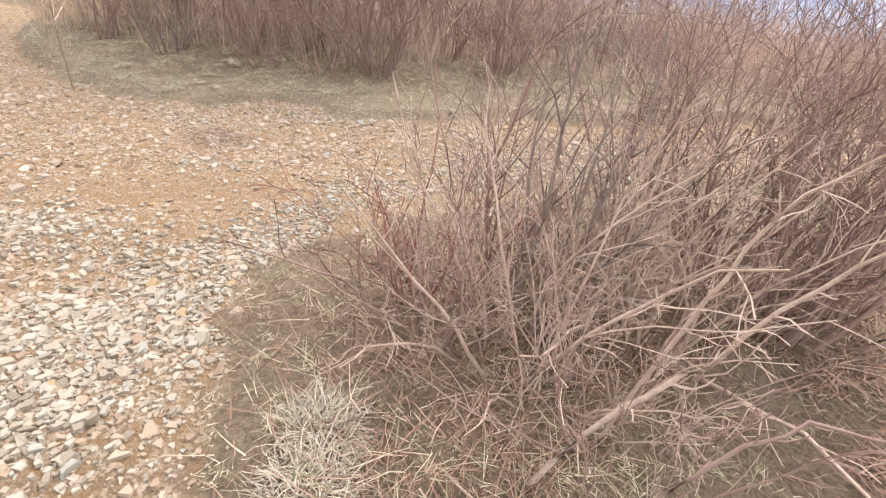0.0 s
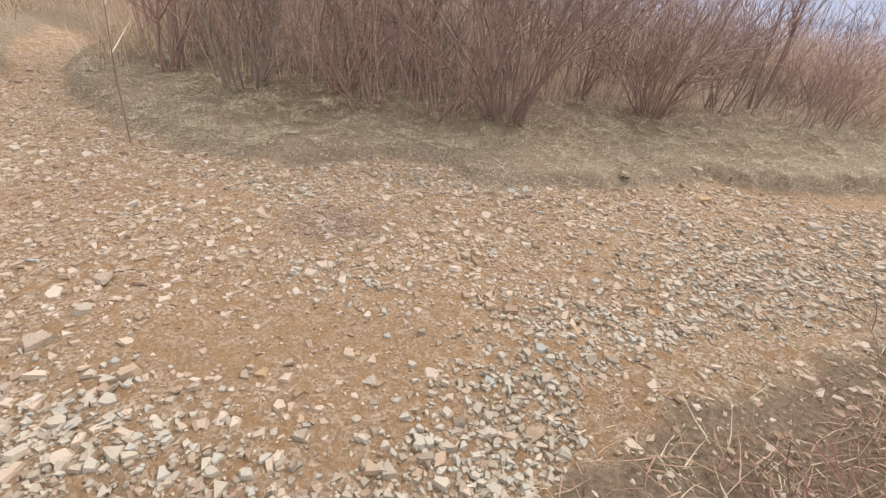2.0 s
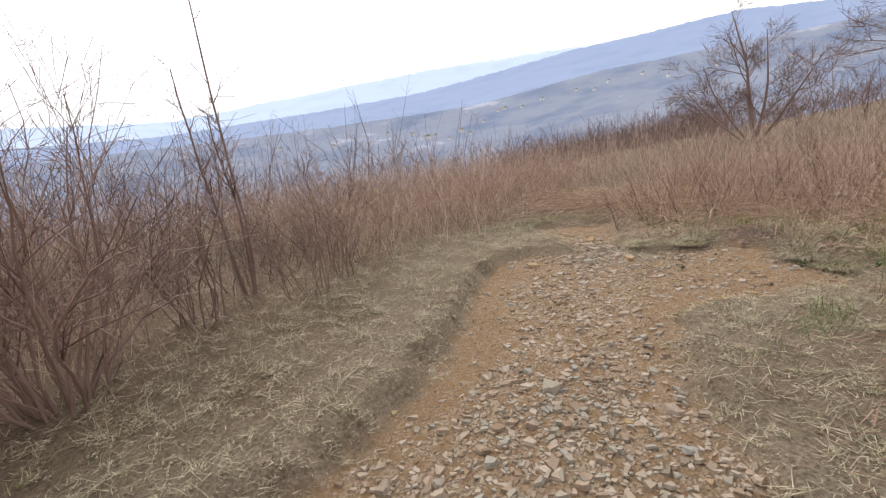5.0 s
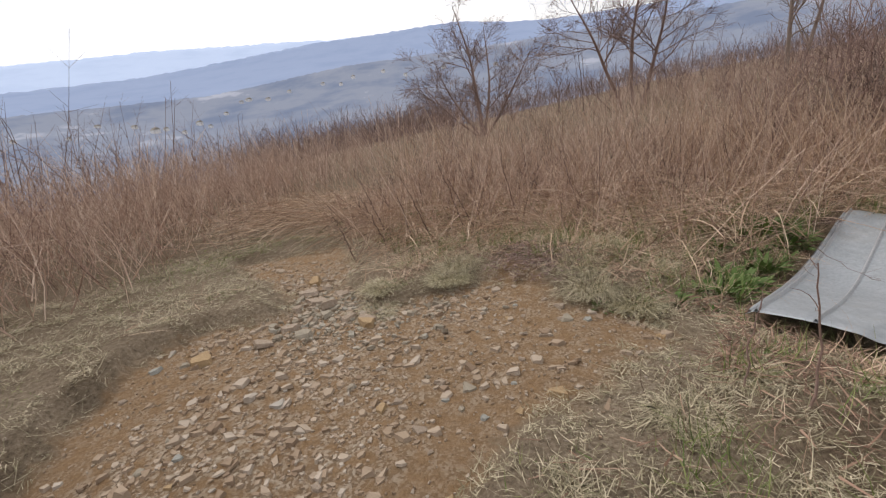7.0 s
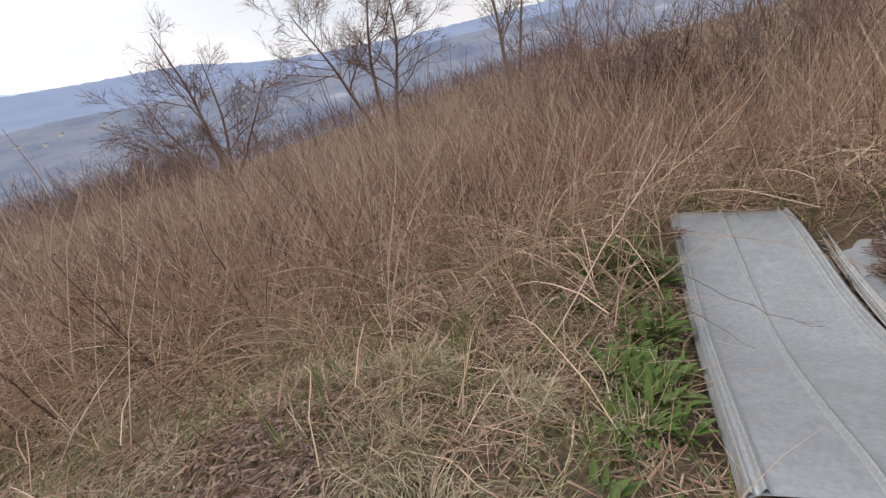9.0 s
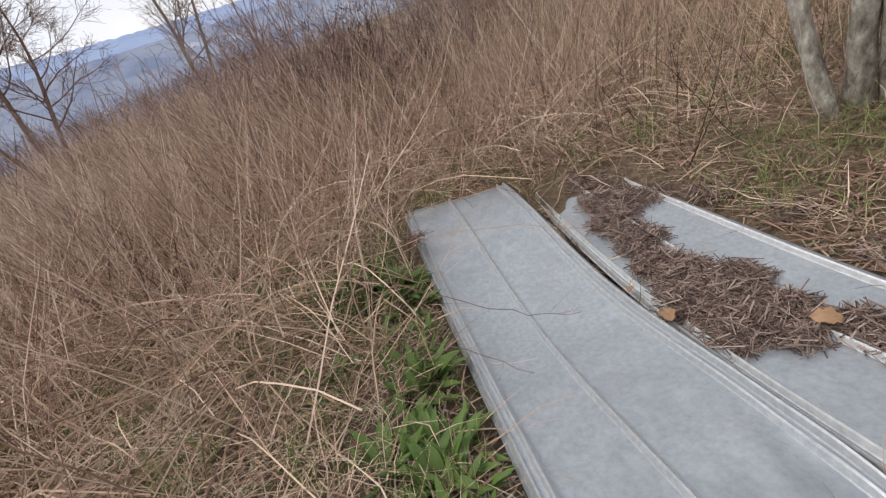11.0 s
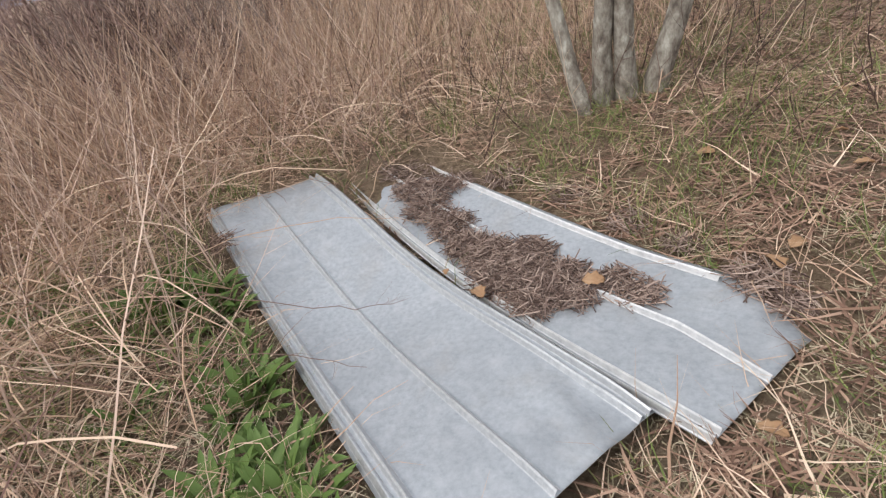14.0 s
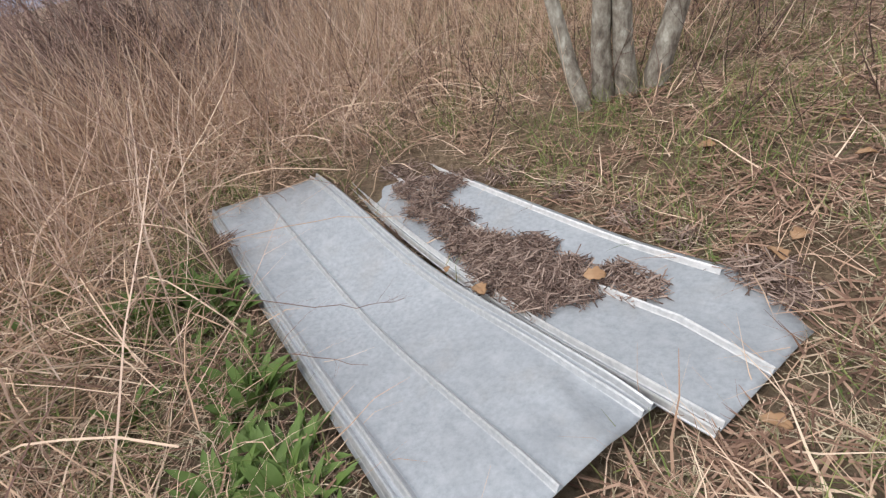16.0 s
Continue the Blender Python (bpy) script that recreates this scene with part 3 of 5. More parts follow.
# lanes of grey-white rubble in the ruts
rx_, ry_ = [], []
for cx, cy, wx, wy, n in ((-0.78, 2.75, 0.24, 0.2, 1000), (-0.97, 2.38, 0.2, 0.22, 900), (-1.2, 2.2, 0.3, 0.15, 500), (-0.4, 3.3, 0.35, 0.22, 900), (0.2, 3.85, 0.4, 0.25, 1000), (0.75, 4.2, 0.45, 0.28, 1100), (1.4, 4.6, 0.5, 0.25, 900), (-2.5, 2.15, 0.28, 0.18, 700), (-2.05, 2.05, 0.3, 0.14, 500),
                          (2.2, 5.1, 0.5, 0.3, 800), (5.0, 5.6, 0.25, 0.25, 200), (5.15, 6.35, 0.2, 0.25, 700), (4.85, 6.2, 0.2, 0.25, 400), (-1.6, 4.7, 0.8, 0.14, 600), (-2.6, 4.2, 0.5, 0.12, 350), (-1.9, 3.3, 0.25, 0.12, 250), (-1.2, 1.3, 0.3, 0.25, 900), (-1.6, 1.3, 0.28, 0.25, 900), (-1.15, 1.05, 0.25, 0.3, 900), (-1.36, 1.86, 0.25, 0.2, 700), (-1.07, 1.65, 0.2, 0.22, 700), (-1.3, 0.75, 0.3, 0.25, 800)):
    n = int(n * 0.5)
    rx_.append(rng.normal(cx, wx * 0.95, n))
    ry_.append(rng.normal(cy, wy * 0.95, n))
rx_, ry_ = np.concatenate(rx_), np.concatenate(ry_)
k = track_distance(rx_, ry_) < 0.02
rx_, ry_ = rx_[k], ry_[k]
gs = np.clip(rng.lognormal(np.log(0.034), 0.4, len(rx_)), 0.015, 0.085)
gp = np.stack([rx_, ry_, land(rx_, ry_) + gs * 0.12], 1)
under("rubble", mesh_of("rubble", *slabs(rng, gp, gs, rng.uniform(0.16, 0.4, len(gs)), 0.2), M_RUBBLE), ground)["kind"] = "stuff"
# larger stones that can be told apart
stone_meshes = []
for k in range(14):
    v, f = slabs(rng, np.zeros((1, 3)), np.array([1.0]), np.array([rng.uniform(0.14, 0.28)]), 0.08, True)
    stone_meshes.append(mesh_of("stone", v, f, (M_STONE_OB, M_STONE_OB, M_RUBBLE, M_OCHRE, M_SLATE)[k % 5]))
sx, sy = scattered(rng, (-3.6, 5.6, 0.3, 7.0), 1400, lambda x, y: ease(0.15, -0.1, track_distance(x, y)) * 0.55)
for x, y in list(zip(sx, sy))[:285]:
    ob = under("stone", stone_meshes[rng.integers(14)], ground)
    size = float(np.clip(rng.lognormal(np.log(0.062), 0.28), 0.04, 0.12))
    ob.matrix_basis = pose(x, y, land1(x, y) + size * 0.06, rng.normal(0, 8), rng.normal(0, 8), rng.uniform(0, 360)) @ Matrix.Diagonal((size, size, size, 1))
# single stones of known place and size: x, y, size, mesh
for x, y, size, k in ((-2.95, 2.94, 0.14, 0), (-2.85, 2.51, 0.15, 1), (-1.39, 1.73, 0.13, 2), (-1.45, 1.44, 0.11, 5), (-0.86, 1.64, 0.12, 6), (-0.9, 1.4, 0.12, 7),
                      (1.44, 4.81, 0.13, 0), (0.18, 4.78, 0.12, 1), (2.34, 5.33, 0.2, 2), (2.45, 4.72, 0.17, 5), (1.74, 4.34, 0.19, 4), (0.98, 4.96, 0.17, 6), (1.36, 5.1, 0.15, 7),
                      (4.89, 5.94, 0.2, 10), (4.4, 6.78, 0.2, 3), (4.23, 4.76, 0.14, 8), (4.25, 5.17, 0.11, 2), (5.06, 5.53, 0.1, 5), (4.76, 4.28, 0.09, 8), (5.06, 4.78, 0.09, 6),
                      (0.56, 5.27, 0.16, 3), (1.29, 5.5, 0.13, 5), (0.61, 5.79, 0.16, 1), (-0.11, 5.4, 0.17, 10), (5.6, 6.72, 0.18, 3), (0.9, 4.3, 0.14, 2), (5.36, 6.66, 0.22, 0), (5.13, 6.37, 0.2, 1), (5.35, 6.36, 0.17, 6), (5.09, 6.56, 0.19, 5), (4.8, 6.45, 0.18, 10), (5.22, 6.5, 0.2, 11), (4.98, 6.3, 0.15, 2), (4.72, 6.3, 0.16, 7), (4.9, 6.08, 0.14, 1), (5.5, 6.55, 0.15, 5), (4.6, 6.5, 0.17, 0), (4.83, 5.93, 0.17, 3)):
    ob = under("stone", stone_meshes[k], ground)
    ob.matrix_basis = pose(x, y, land1(x, y) + size * 0.07, rng.normal(0, 5), rng.normal(0, 5), rng.uniform(0, 360)) @ Matrix.Diagonal((size, size, size, 1))


def boulder(x, y, sx_, sy_, sz_, label):
    bm = bmesh.new()
    bmesh.ops.create_icosphere(bm, subdivisions=4, radius=1)
    for v in bm.verts:
        p = v.co.copy()
        # split faces of a broken block
        for nx, ny, nz, dd in ((0.1, 0.1, 1, 0.62), (1, 0.2, 0.1, 0.72), (-0.9, 0.4, 0.2, 0.74), (0.2, -1, 0.15, 0.7), (-0.3, 1, 0.1, 0.75), (0.7, -0.5, 0.6, 0.8), (-0.6, -0.6, 0.5, 0.82)):
            nn = Vector((nx, ny, nz)).normalized()
            over = p.dot(nn) - dd
            if over > 0:
                p -= nn * over
        p += v.co * 0.05 * noise.noise(v.co * 3) + v.co * 0.02 * noise.noise(v.co * 9)
        under_cut = 1 - 0.38 * max(0.0, min(1.0, 0.25 - p.z * 1.4))
        v.co = Vector((p.x * sx_ * under_cut, p.y * sy_ * under_cut, p.z * sz_))
    me = bpy.data.meshes.new("boulder")
    bm.to_mesh(me)
    bm.free()
    me.materials.append(M_BOULDER)
    ob = tagged(new("boulder", me), label, "rock")
    ob.matrix_basis = pose(x, y, land1(x, y) + sz_ * 0.52, 0, -8, 25)
    return ob


boulder(-3.7, 2.62, 0.23, 0.18, 0.13, "pale grey weathered boulder at the edge of the track")


# ---- fallen roofing sheets ----
def sheet_thing(place_of, label, rib_mat, middle):
    """A thin steel sheet along place_of(u across, v along), with three pressed ribs and a bent edge."""
    root = thing("metal_sheet", tuple(place_of(0.5, 0.5)), label, "metal sheet", "fallen roofing sheets")
    o = np.array(root.location)

    def grid(us, vs, lift):
        return np.array([[place_of(u, v) + np.array([0, 0, lift(i)]) for i, u in enumerate(us)] for v in vs]) - o

    def faces(nu, nv):
        i, j = np.arange(nv - 1)[:, None] * nu, np.arange(nu - 1)[None]
        return np.stack([i + j, i + j + 1, i + nu + j + 1, i + nu + j], -1).reshape(-1, 4)

    vs = np.linspace(0, 1, 61)
    us = np.linspace(0, 1, 33)
    pan = under("panel", mesh_of("panel", grid(us, vs, lambda i: 0.0), faces(33, 61), M_ZINC, True), root)
    so = pan.modifiers.new("thickness", "SOLIDIFY")
    so.thickness, so.offset = 0.0022, -1
    for mid in (0.026, 0.082, middle, 0.915, 0.968) if middle > 0.525 else (0.026, 0.085, middle, 0.935):
        w = 0.024
        prof = np.array([0.0015, 0.003, 0.018, 0.022, 0.018, 0.003, 0.0015])
        ru = mid + np.array([-1, -0.72, -0.3, 0, 0.3, 0.72, 1]) * w
        under("rib", mesh_of("rib", grid(ru, np.linspace(0.14 if mid > 0.9 and middle < 0.53 else 0.0, 1, 61), lambda i: prof[i]), faces(7, 61), rib_mat, False), root, "pressed rib with highlight painted as paler steel")
    return root


def sheet_one(u, v):
    near = np.array([4.68, 3.30, -0.035]) * (1 - u) + np.array([5.04, 3.83, 0.015]) * u
    far = np.array([6.405, 2.115, 0.02]) * (1 - u) + np.array([6.87, 2.57, 0.056]) * u
    p = near * (1 - v) + far * v
    p[2] += -(0.088 + 0.216 * u - 0.184 * u * u) * math.sin(math.pi * v ** 0.96) ** (2 - 0.6 * u) + 0.005 * math.sin(9 * v + 4 * u) + 0.010 * math.sin(6.3 * u) * math.sin(3.1 * v)
    p[2] += 0.02 * max(0, 1 - v / 0.14) * math.sin(math.pi * min(1, u * 1.1)) - 0.03 * max(0, (v - 0.86) / 0.14) * max(0, (u - 0.85) / 0.15)
    p[2] -= 0.03 * max(0, (u - 0.93) / 0.07)
    # crumpled corner
    p[2] += 0.012 * math.sin(26 * u + 20 * v) * math.exp(-((u - 0.17) / 0.16) ** 2 - ((v - 0.06) / 0.07) ** 2)
    return p


def sheet_two(u, v):
    p = np.array([4.562, 3.351, -0.055]) + np.array([0.81, -0.586, 0]) * 2.14 * v + np.array([-0.589, -0.808, 0]) * 0.59 * (1 - 0.22 * v * v - 0.2 * max(0, 1 - v / 0.13)) * u
    p[2] += -0.125 * math.sin(math.pi * v) * (1 - 0.45 * u) + 0.005 * math.sin(8 * v + 3) + 0.008 * math.sin(6.3 * u + 2) * math.sin(4 * v)
    p[2] += 0.03 * max(0, 1 - v / 0.3) * u + 0.015 * v ** 3 - 0.03 * max(0, 1 - v / 0.12) * max(0, (u - 0.8) / 0.2)
    return p


sheet_thing(sheet_one, "long galvanised steel roofing sheet lying bent on dead grass", M_RIB_DULL, 0.53)
sheet_thing(sheet_two, "galvanised roofing sheet half buried under dark dead twigs", M_RIB, 0.52)


def on_sheet_two(x, y):
    v = ((x - 4.562) * 0.81 - (y - 3.351) * 0.586) / 2.14
    u = (-(x - 4.562) * 0.586 - (y - 3.351) * 0.81) / 0.57
    return np.array([sheet_two(min(1, max(0, a)), min(1, max(0, b)))[2] for a, b in zip(u, v)])


# dark twig litter heaped on the second sheet
lx, ly, lh = [], [], []
for cx, cy, r, n, h in ((6.02, 1.95, 0.09, 240, 0.025), (5.86, 2.1, 0.1, 380, 0.035), (5.72, 2.05, 0.1, 380, 0.035), (5.62, 2.0, 0.07, 160, 0.02), (5.72, 2.24, 0.11, 480, 0.04), (5.56, 2.36, 0.1, 480, 0.045), (5.43, 2.5, 0.09, 420, 0.045), (5.3, 2.57, 0.12, 650, 0.06), (5.2, 2.7, 0.13, 750, 0.065),
                        (5.14, 2.56, 0.1, 480, 0.05), (5.08, 2.74, 0.12, 650, 0.055), (5.08, 2.85, 0.07, 260, 0.035), (4.99, 2.7, 0.1, 420, 0.045), (4.93, 2.79, 0.07, 220, 0.03), (4.8, 2.72, 0.07, 200, 0.025), (4.71, 2.79, 0.06, 150, 0.02), (4.36, 2.73, 0.1, 260, 0.02), (4.3, 2.86, 0.06, 120, 0.015),
                        (5.06, 2.1, 0.1, 110, 0.012), (4.75, 2.34, 0.09, 100, 0.01), (5.4, 1.95, 0.1, 160, 0.015), (5.9, 1.85, 0.12, 240, 0.02), (4.58, 2.5, 0.07, 80, 0.01)):
    a, q = rng.uniform(0, 6.28, n), r * np.sqrt(rng.uniform(0, 1, n)) * rng.uniform(0.8, 1.25, n)
    lx.append(cx + np.cos(a) * q)
    ly.append(cy + np.sin(a) * q)
    lh.append(h * (1 - (q / (r * 1.25)) ** 2) * rng.uniform(0.1, 1, n))
lx, ly, lh = np.concatenate(lx), np.concatenate(ly), np.concatenate(lh)
lz = on_sheet_two(lx, ly) + 0.006 + np.maximum(lh, 0)
way = np.stack([rng.normal(0.3, 1, len(lx)), rng.normal(-0.15, 1, len(lx)), rng.normal(0, 0.12, len(lx))], 1)
ln = rng.uniform(0.03, 0.11, len(lx))
LP = grown(rng, np.stack([lx, ly, lz], 1) - unit(way) * ln[:, None] * 0.5, way, ln, 3, 0.18, 0.0)
litter = tagged(new("twig_litter", mesh_of("twig_litter", *tubes(LP, np.full(LP.shape[:2], 0.0018) * rng.uniform(0.6, 1.5, (len(LP), 1))), M_TWIG)), "heap of dark dead twigs and stalks on the metal sheet", "litter", kind="stuff")
nx = 6.5 + rng.normal(0, 0.035, 160)
ny = 2.84 + rng.normal(0, 0.035, 160)
NP = grown(rng, np.stack([nx, ny, 0.045 + rng.uniform(0, 0.03, 160)], 1), rng.normal(0, 1, (160, 3)) * [1, 1, 0.25], rng.uniform(0.03, 0.08, 160), 3, 0.2, 0)
tagged(new("twig_clump", mesh_of("twig_clump", *tubes(NP, np.full(NP.shape[:2], 0.0016)), M_LITTER)), "small clump of dead twigs at the sheet's corner", "litter", kind="stuff")


def dead_leaf(x, y, z, size, turn, label):
    """A curled fallen leaf with a stalk."""
    n = 9
    u, v = np.meshgrid(np.linspace(-1, 1, n), np.linspace(-1, 1, n))
    half = (1 - v ** 2) ** 0.6 * (0.62 + 0.14 * np.sin(v * 9))
    X, Y = u * half * size * 0.5, v * size * 0.5
    Z = 0.10 * size * (u * half) ** 2 * 3 + 0.08 * size * np.sin(v * 2 + 1) + 0.03 * size * np.sin(u * 7)
    i, j = np.arange(n - 1)[:, None] * n, np.arange(n - 1)[None]
    me = mesh_of("dead_leaf", np.stack([X, Y, Z], -1), np.stack([i + j, i + j + 1, i + n + j + 1, i + n + j], -1).reshape(-1, 4), M_LEAF, True)
    ob = tagged(new("dead_leaf", me), label, "leaf", "fallen leaves")
    so = ob.modifiers.new("thickness", "SOLIDIFY")
    so.thickness = 0.001
    ob.matrix_basis = pose(x, y, z, rng.normal(0, 12), rng.normal(0, 12), turn)


for x, y, size, turn in ((5.28, 2.83, 0.09, 40), (4.87, 2.75, 0.08, 100), (5.45, 2.72, 0.04, 10)):
    dead_leaf(x, y, float(on_sheet_two(np.array([x]), np.array([y]))[0]) + 0.05, size, turn, "curled orange-brown dead leaf on the metal sheet")
for x, y, size, turn in ((4.47, 1.97, 0.1, 70), (4.33, 2.68, 0.11, 20), (4.26, 2.6, 0.1, 140), (4.44, 3.3, 0.09, 60), (5.38, 0.88, 0.1, 10), (4.0, 2.2, 0.09, 90), (3.9, 1.5, 0.1, 30), (4.1, 3.0, 0.08, 160), (4.0, 1.9, 0.09, 80), (5.8, 1.2, 0.08, 15)):
    dead_leaf(x, y, land1(x, y) + 0.035, size * 0.75, turn, "curled tan dead leaf on the dry grass")


# ---- woody shrubs and trees ----
def shrub(x, y, height, count, spread, seed, label, mat=M_BARK_RED, twigs=7, fine=4, thick=0.007, base=0.12, lean=(0, 0), name="shrub", droop=0.06, wobble=0.10, bold=1.6, reach=0.38):
    """Many stems from one root, each a part, with side twigs and finer shoots."""
    g = np.random.default_rng(seed)
    z0 = land1(x, y)
    root = thing(name, (x, y, z0), label, "shrub", "bare shrubs")
    a = g.uniform(0, 2 * np.pi, count)
    q = base * np.sqrt(g.uniform(0, 1, count))
    b = np.stack([np.cos(a) * q, np.sin(a) * q, np.full(count, -0.03)], 1)
    out = g.uniform(0.05, 1.25, count) * spread
    way = np.stack([np.cos(a) * out + lean[0], np.sin(a) * out + lean[1], np.ones(count)], 1)
    L = height * g.uniform(0.55, 1.08, count)
    P = grown(g, b, way, L, 9, wobble, droop)
    R = thick * (height / 1.5) * g.uniform(0.55, 1.5, (count, 1)) * np.linspace(1, 0.22, 9)[None]
    for i in range(count):
        v, f = tubes(P[i:i + 1], R[i:i + 1], 5)
        under("stem", mesh_of("stem", v, f, mat, True), root)
    Q, QR = offshoots(g, P, R, twigs, height * reach, 4, 0.16, 0.75, 0.25, 0.98, 0.07)
    S, SR = offshoots(g, Q, QR, fine, height * 0.16, 3, 0.2, 0.9, 0.2, 1.0, 0.05, 0.7)
    tw = joined([tubes(Q, np.maximum(QR, 0.0011 * bold)), tubes(S, np.maximum(SR, 0.0009 * bold))])
    ob = under("crown", mesh_of("crown", *tw, mat), root, "dense fine bare twigs")
    ob["kind"] = "stuff"
    return root


# thorny shrub beside the track where the walk begins
for k, (x, y, h, n, s) in enumerate(((0.15, 1.85, 1.3, 15, 0.5), (0.55, 1.65, 1.35, 18, 0.55), (-0.2, 2.1, 0.75, 8, 0.5), (0.85, 2.1, 1.5, 22, 0.42), (0.6, 2.45, 0.8, 16, 0.6), (1.35, 2.0, 1.5, 24, 0.65),
                                     (1.85, 2.2, 1.3, 22, 0.5), (1.3, 2.5, 0.7, 16, 0.6), (2.4, 2.3, 1.4, 24, 0.6), (2.9, 2.6, 1.1, 22, 0.5), (1.0, 1.1, 0.85, 16, 0.75))):
    shrub(x, y, h, n, s, 100 + k, "tangled red-brown thorny bare shrub beside the stony track", (M_BARK_RED, M_PALEWOOD)[k % 2], 6, 2, 0.0095, 0.24, name="thorn_shrub", droop=0.03, wobble=0.15)
shrub(0.42, 2.25, 2.0, 8, 0.22, 130, "tall slender red-brown shoots above the thorny shrub", M_BARK_RED, 7, 3, 0.0085, 0.12)
shrub(1.75, 2.6, 2.2, 14, 0.4, 131, "upright red-stemmed bare shrub by the track", M_BARK_RED, 10, 6, 0.008, 0.14)
shrub(1.45, 3.0, 2.2, 14, 0.35, 137, "upright red-stemmed bare shrub with hazy fine twigs", M_BARK_RED, 10, 6, 0.008, 0.16)
shrub(2.2, 2.2, 2.1, 14, 0.4, 138, "upright red-stemmed bare shrub with hazy fine twigs", M_BARK_RED, 10, 6, 0.008, 0.16)
shrub(2.6, 2.9, 2.4, 16, 0.45, 132, "upright red-stemmed bare shrub by the track", M_BARK_RED, 10, 6, 0.007, 0.16)
shrub(0.02, 2.02, 0.95, 10, 0.5, 133, "red-stemmed thorny bare shrub at the track's edge", M_BARK_ROSE, 6, 3, 0.0115, 0.12, name="thorn_shrub")
shrub(0.25, 1.75, 1.0, 12, 0.7, 134, "pale dry-stemmed bare shrub beside the stony track", M_PALEWOOD, 5, 3, 0.009, 0.2, name="thorn_shrub", wobble=0.16)
shrub(0.75, 1.35, 0.9, 14, 0.8, 135, "pale dry-stemmed bare shrub beside the stony track", M_PALEWOOD, 5, 3, 0.009, 0.2, name="thorn_shrub", wobble=0.18)
shrub(0.62, 1.85, 1.75, 7, 0.28, 136, "tall grey-brown bare shrub with upright forked stems", M_BARK_GREY, 8, 3, 0.0135, 0.12, (0.12, 0.05), name="thorn_shrub")
# row of shrubs along the far bank
for k, (x, y, h, n, s, lx_, ly_, m) in enumerate((
        (-1.2, 6.3, 3.0, 46, 0.5, -0.05, 0.0, M_BARK_DARK), (0.5, 7.36, 2.1, 58, 0.66, 0, 0, M_BARK_RED), (-2.3, 7.1, 3.2, 26, 0.40, -0.05, 0, M_BARK_GREY), (-3.1, 6.5, 2.9, 26, 0.42, 0, 0, M_BARK_RED),
        (-3.9, 5.95, 2.6, 26, 0.45, 0, 0, M_BARK_GREY), (-5.0, 6.25, 2.6, 24, 0.42, 0, 0, M_BARK_RED), (-0.4, 7.9, 2.4, 24, 0.4, 0, 0, M_BARK_RED), (1.45, 8.0, 1.55, 26, 0.36, 0, 0, M_BARK_RED),
        (-1.9, 6.0, 1.9, 18, 0.5, -0.1, 0, M_BARK_RED), (-2.6, 5.95, 1.5, 18, 0.5, 0, 0, M_BARK_RED), (-4.5, 7.5, 3.0, 22, 0.4, 0, 0, M_BARK_GREY), (-1.2, 8.4, 3.0, 22, 0.4, 0, 0, M_BARK_GREY),
        (-3.3, 8.0, 3.2, 22, 0.4, 0, 0, M_BARK_GREY), (-5.8, 7.6, 2.6, 20, 0.4, 0, 0, M_BARK_GREY), (2.3, 7.8, 1.25, 22, 0.36, 0, 0, M_BARK_RED), (0.2, 9.2, 2.2, 20, 0.4, 0, 0, M_BARK_RED), (3.0, 8.2, 1.3, 20, 0.36, 0, 0, M_BARK_RED))):
    shrub(x, y, h, int(n * 0.72), s, 200 + k, "bushy bare shrub of many brown stems on the grassy bank", (m, M_BARK_DARK)[k % 5 == 2], 9, 5, 0.0072 if m is M_BARK_GREY else 0.0065, 0.2, (lx_, ly_), wobble=0.18, bold=1.5)
shrub(2.05, 8.45, 2.9, 3, 0.07, 230, "tall slim forked bare sapling above the brush", M_BARK_DARK, 14, 3, 0.008, 0.05, name="sapling", reach=0.14, wobble=0.05)


def bare_tree(x, y, height, seed, label, trunks, spread, thick, mat, limbs=9, name="tree", reach=0.5, rise=0.05):
    """Tapered trunk or trunks, limbs, branches and a crown of fine shoots."""
    g = np.random.default_rng(seed)
    z0 = land1(x, y)
    root = thing(name, (x, y, z0), label, "tree", "bare trees")
    T, TR = [], []
    for bx, by, wx, wy, k in trunks:
        P = grown(g, np.array([[bx, by, -0.08]]), np.array([[wx, wy, 1.0]]), np.array([height * k]), 12, 0.05, 0.03)
        R = thick * k * (np.linspace(1, 0.16, 12)[None] + 0.25 * np.exp(-np.arange(12) * 2.0)[None])
        under("trunk", mesh_of("trunk", *tubes(P, R, 12), mat, True), root)
        T.append(P)
        TR.append(R)
    P, R = np.concatenate(T), np.concatenate(TR)
    Q, QR = offshoots(g, P, R, limbs, height * reach, 8, 0.13, spread, 0.2, 0.95, rise, 0.42)
    for i in range(len(Q)):
        under("limb", mesh_of("limb", *tubes(Q[i:i + 1], QR[i:i + 1], 6), mat, True), root)
    S, SR = offshoots(g, Q, QR, 10, height * 0.22, 4, 0.16, 0.8, 0.2, 1.0, 0.05, 0.55)
    U, UR = offshoots(g, S, SR, 7, height * 0.12, 3, 0.2, 0.9, 0.2, 1.0, 0.06, 0.6)
    fine = thick * 0.055
    ob = under("crown", mesh_of("crown", *joined([tubes(S, np.maximum(SR, fine)), tubes(U, np.maximum(UR, fine * 0.75))]), mat), root, "crown of fine bare twigs")
    ob["kind"] = "stuff"
    return root


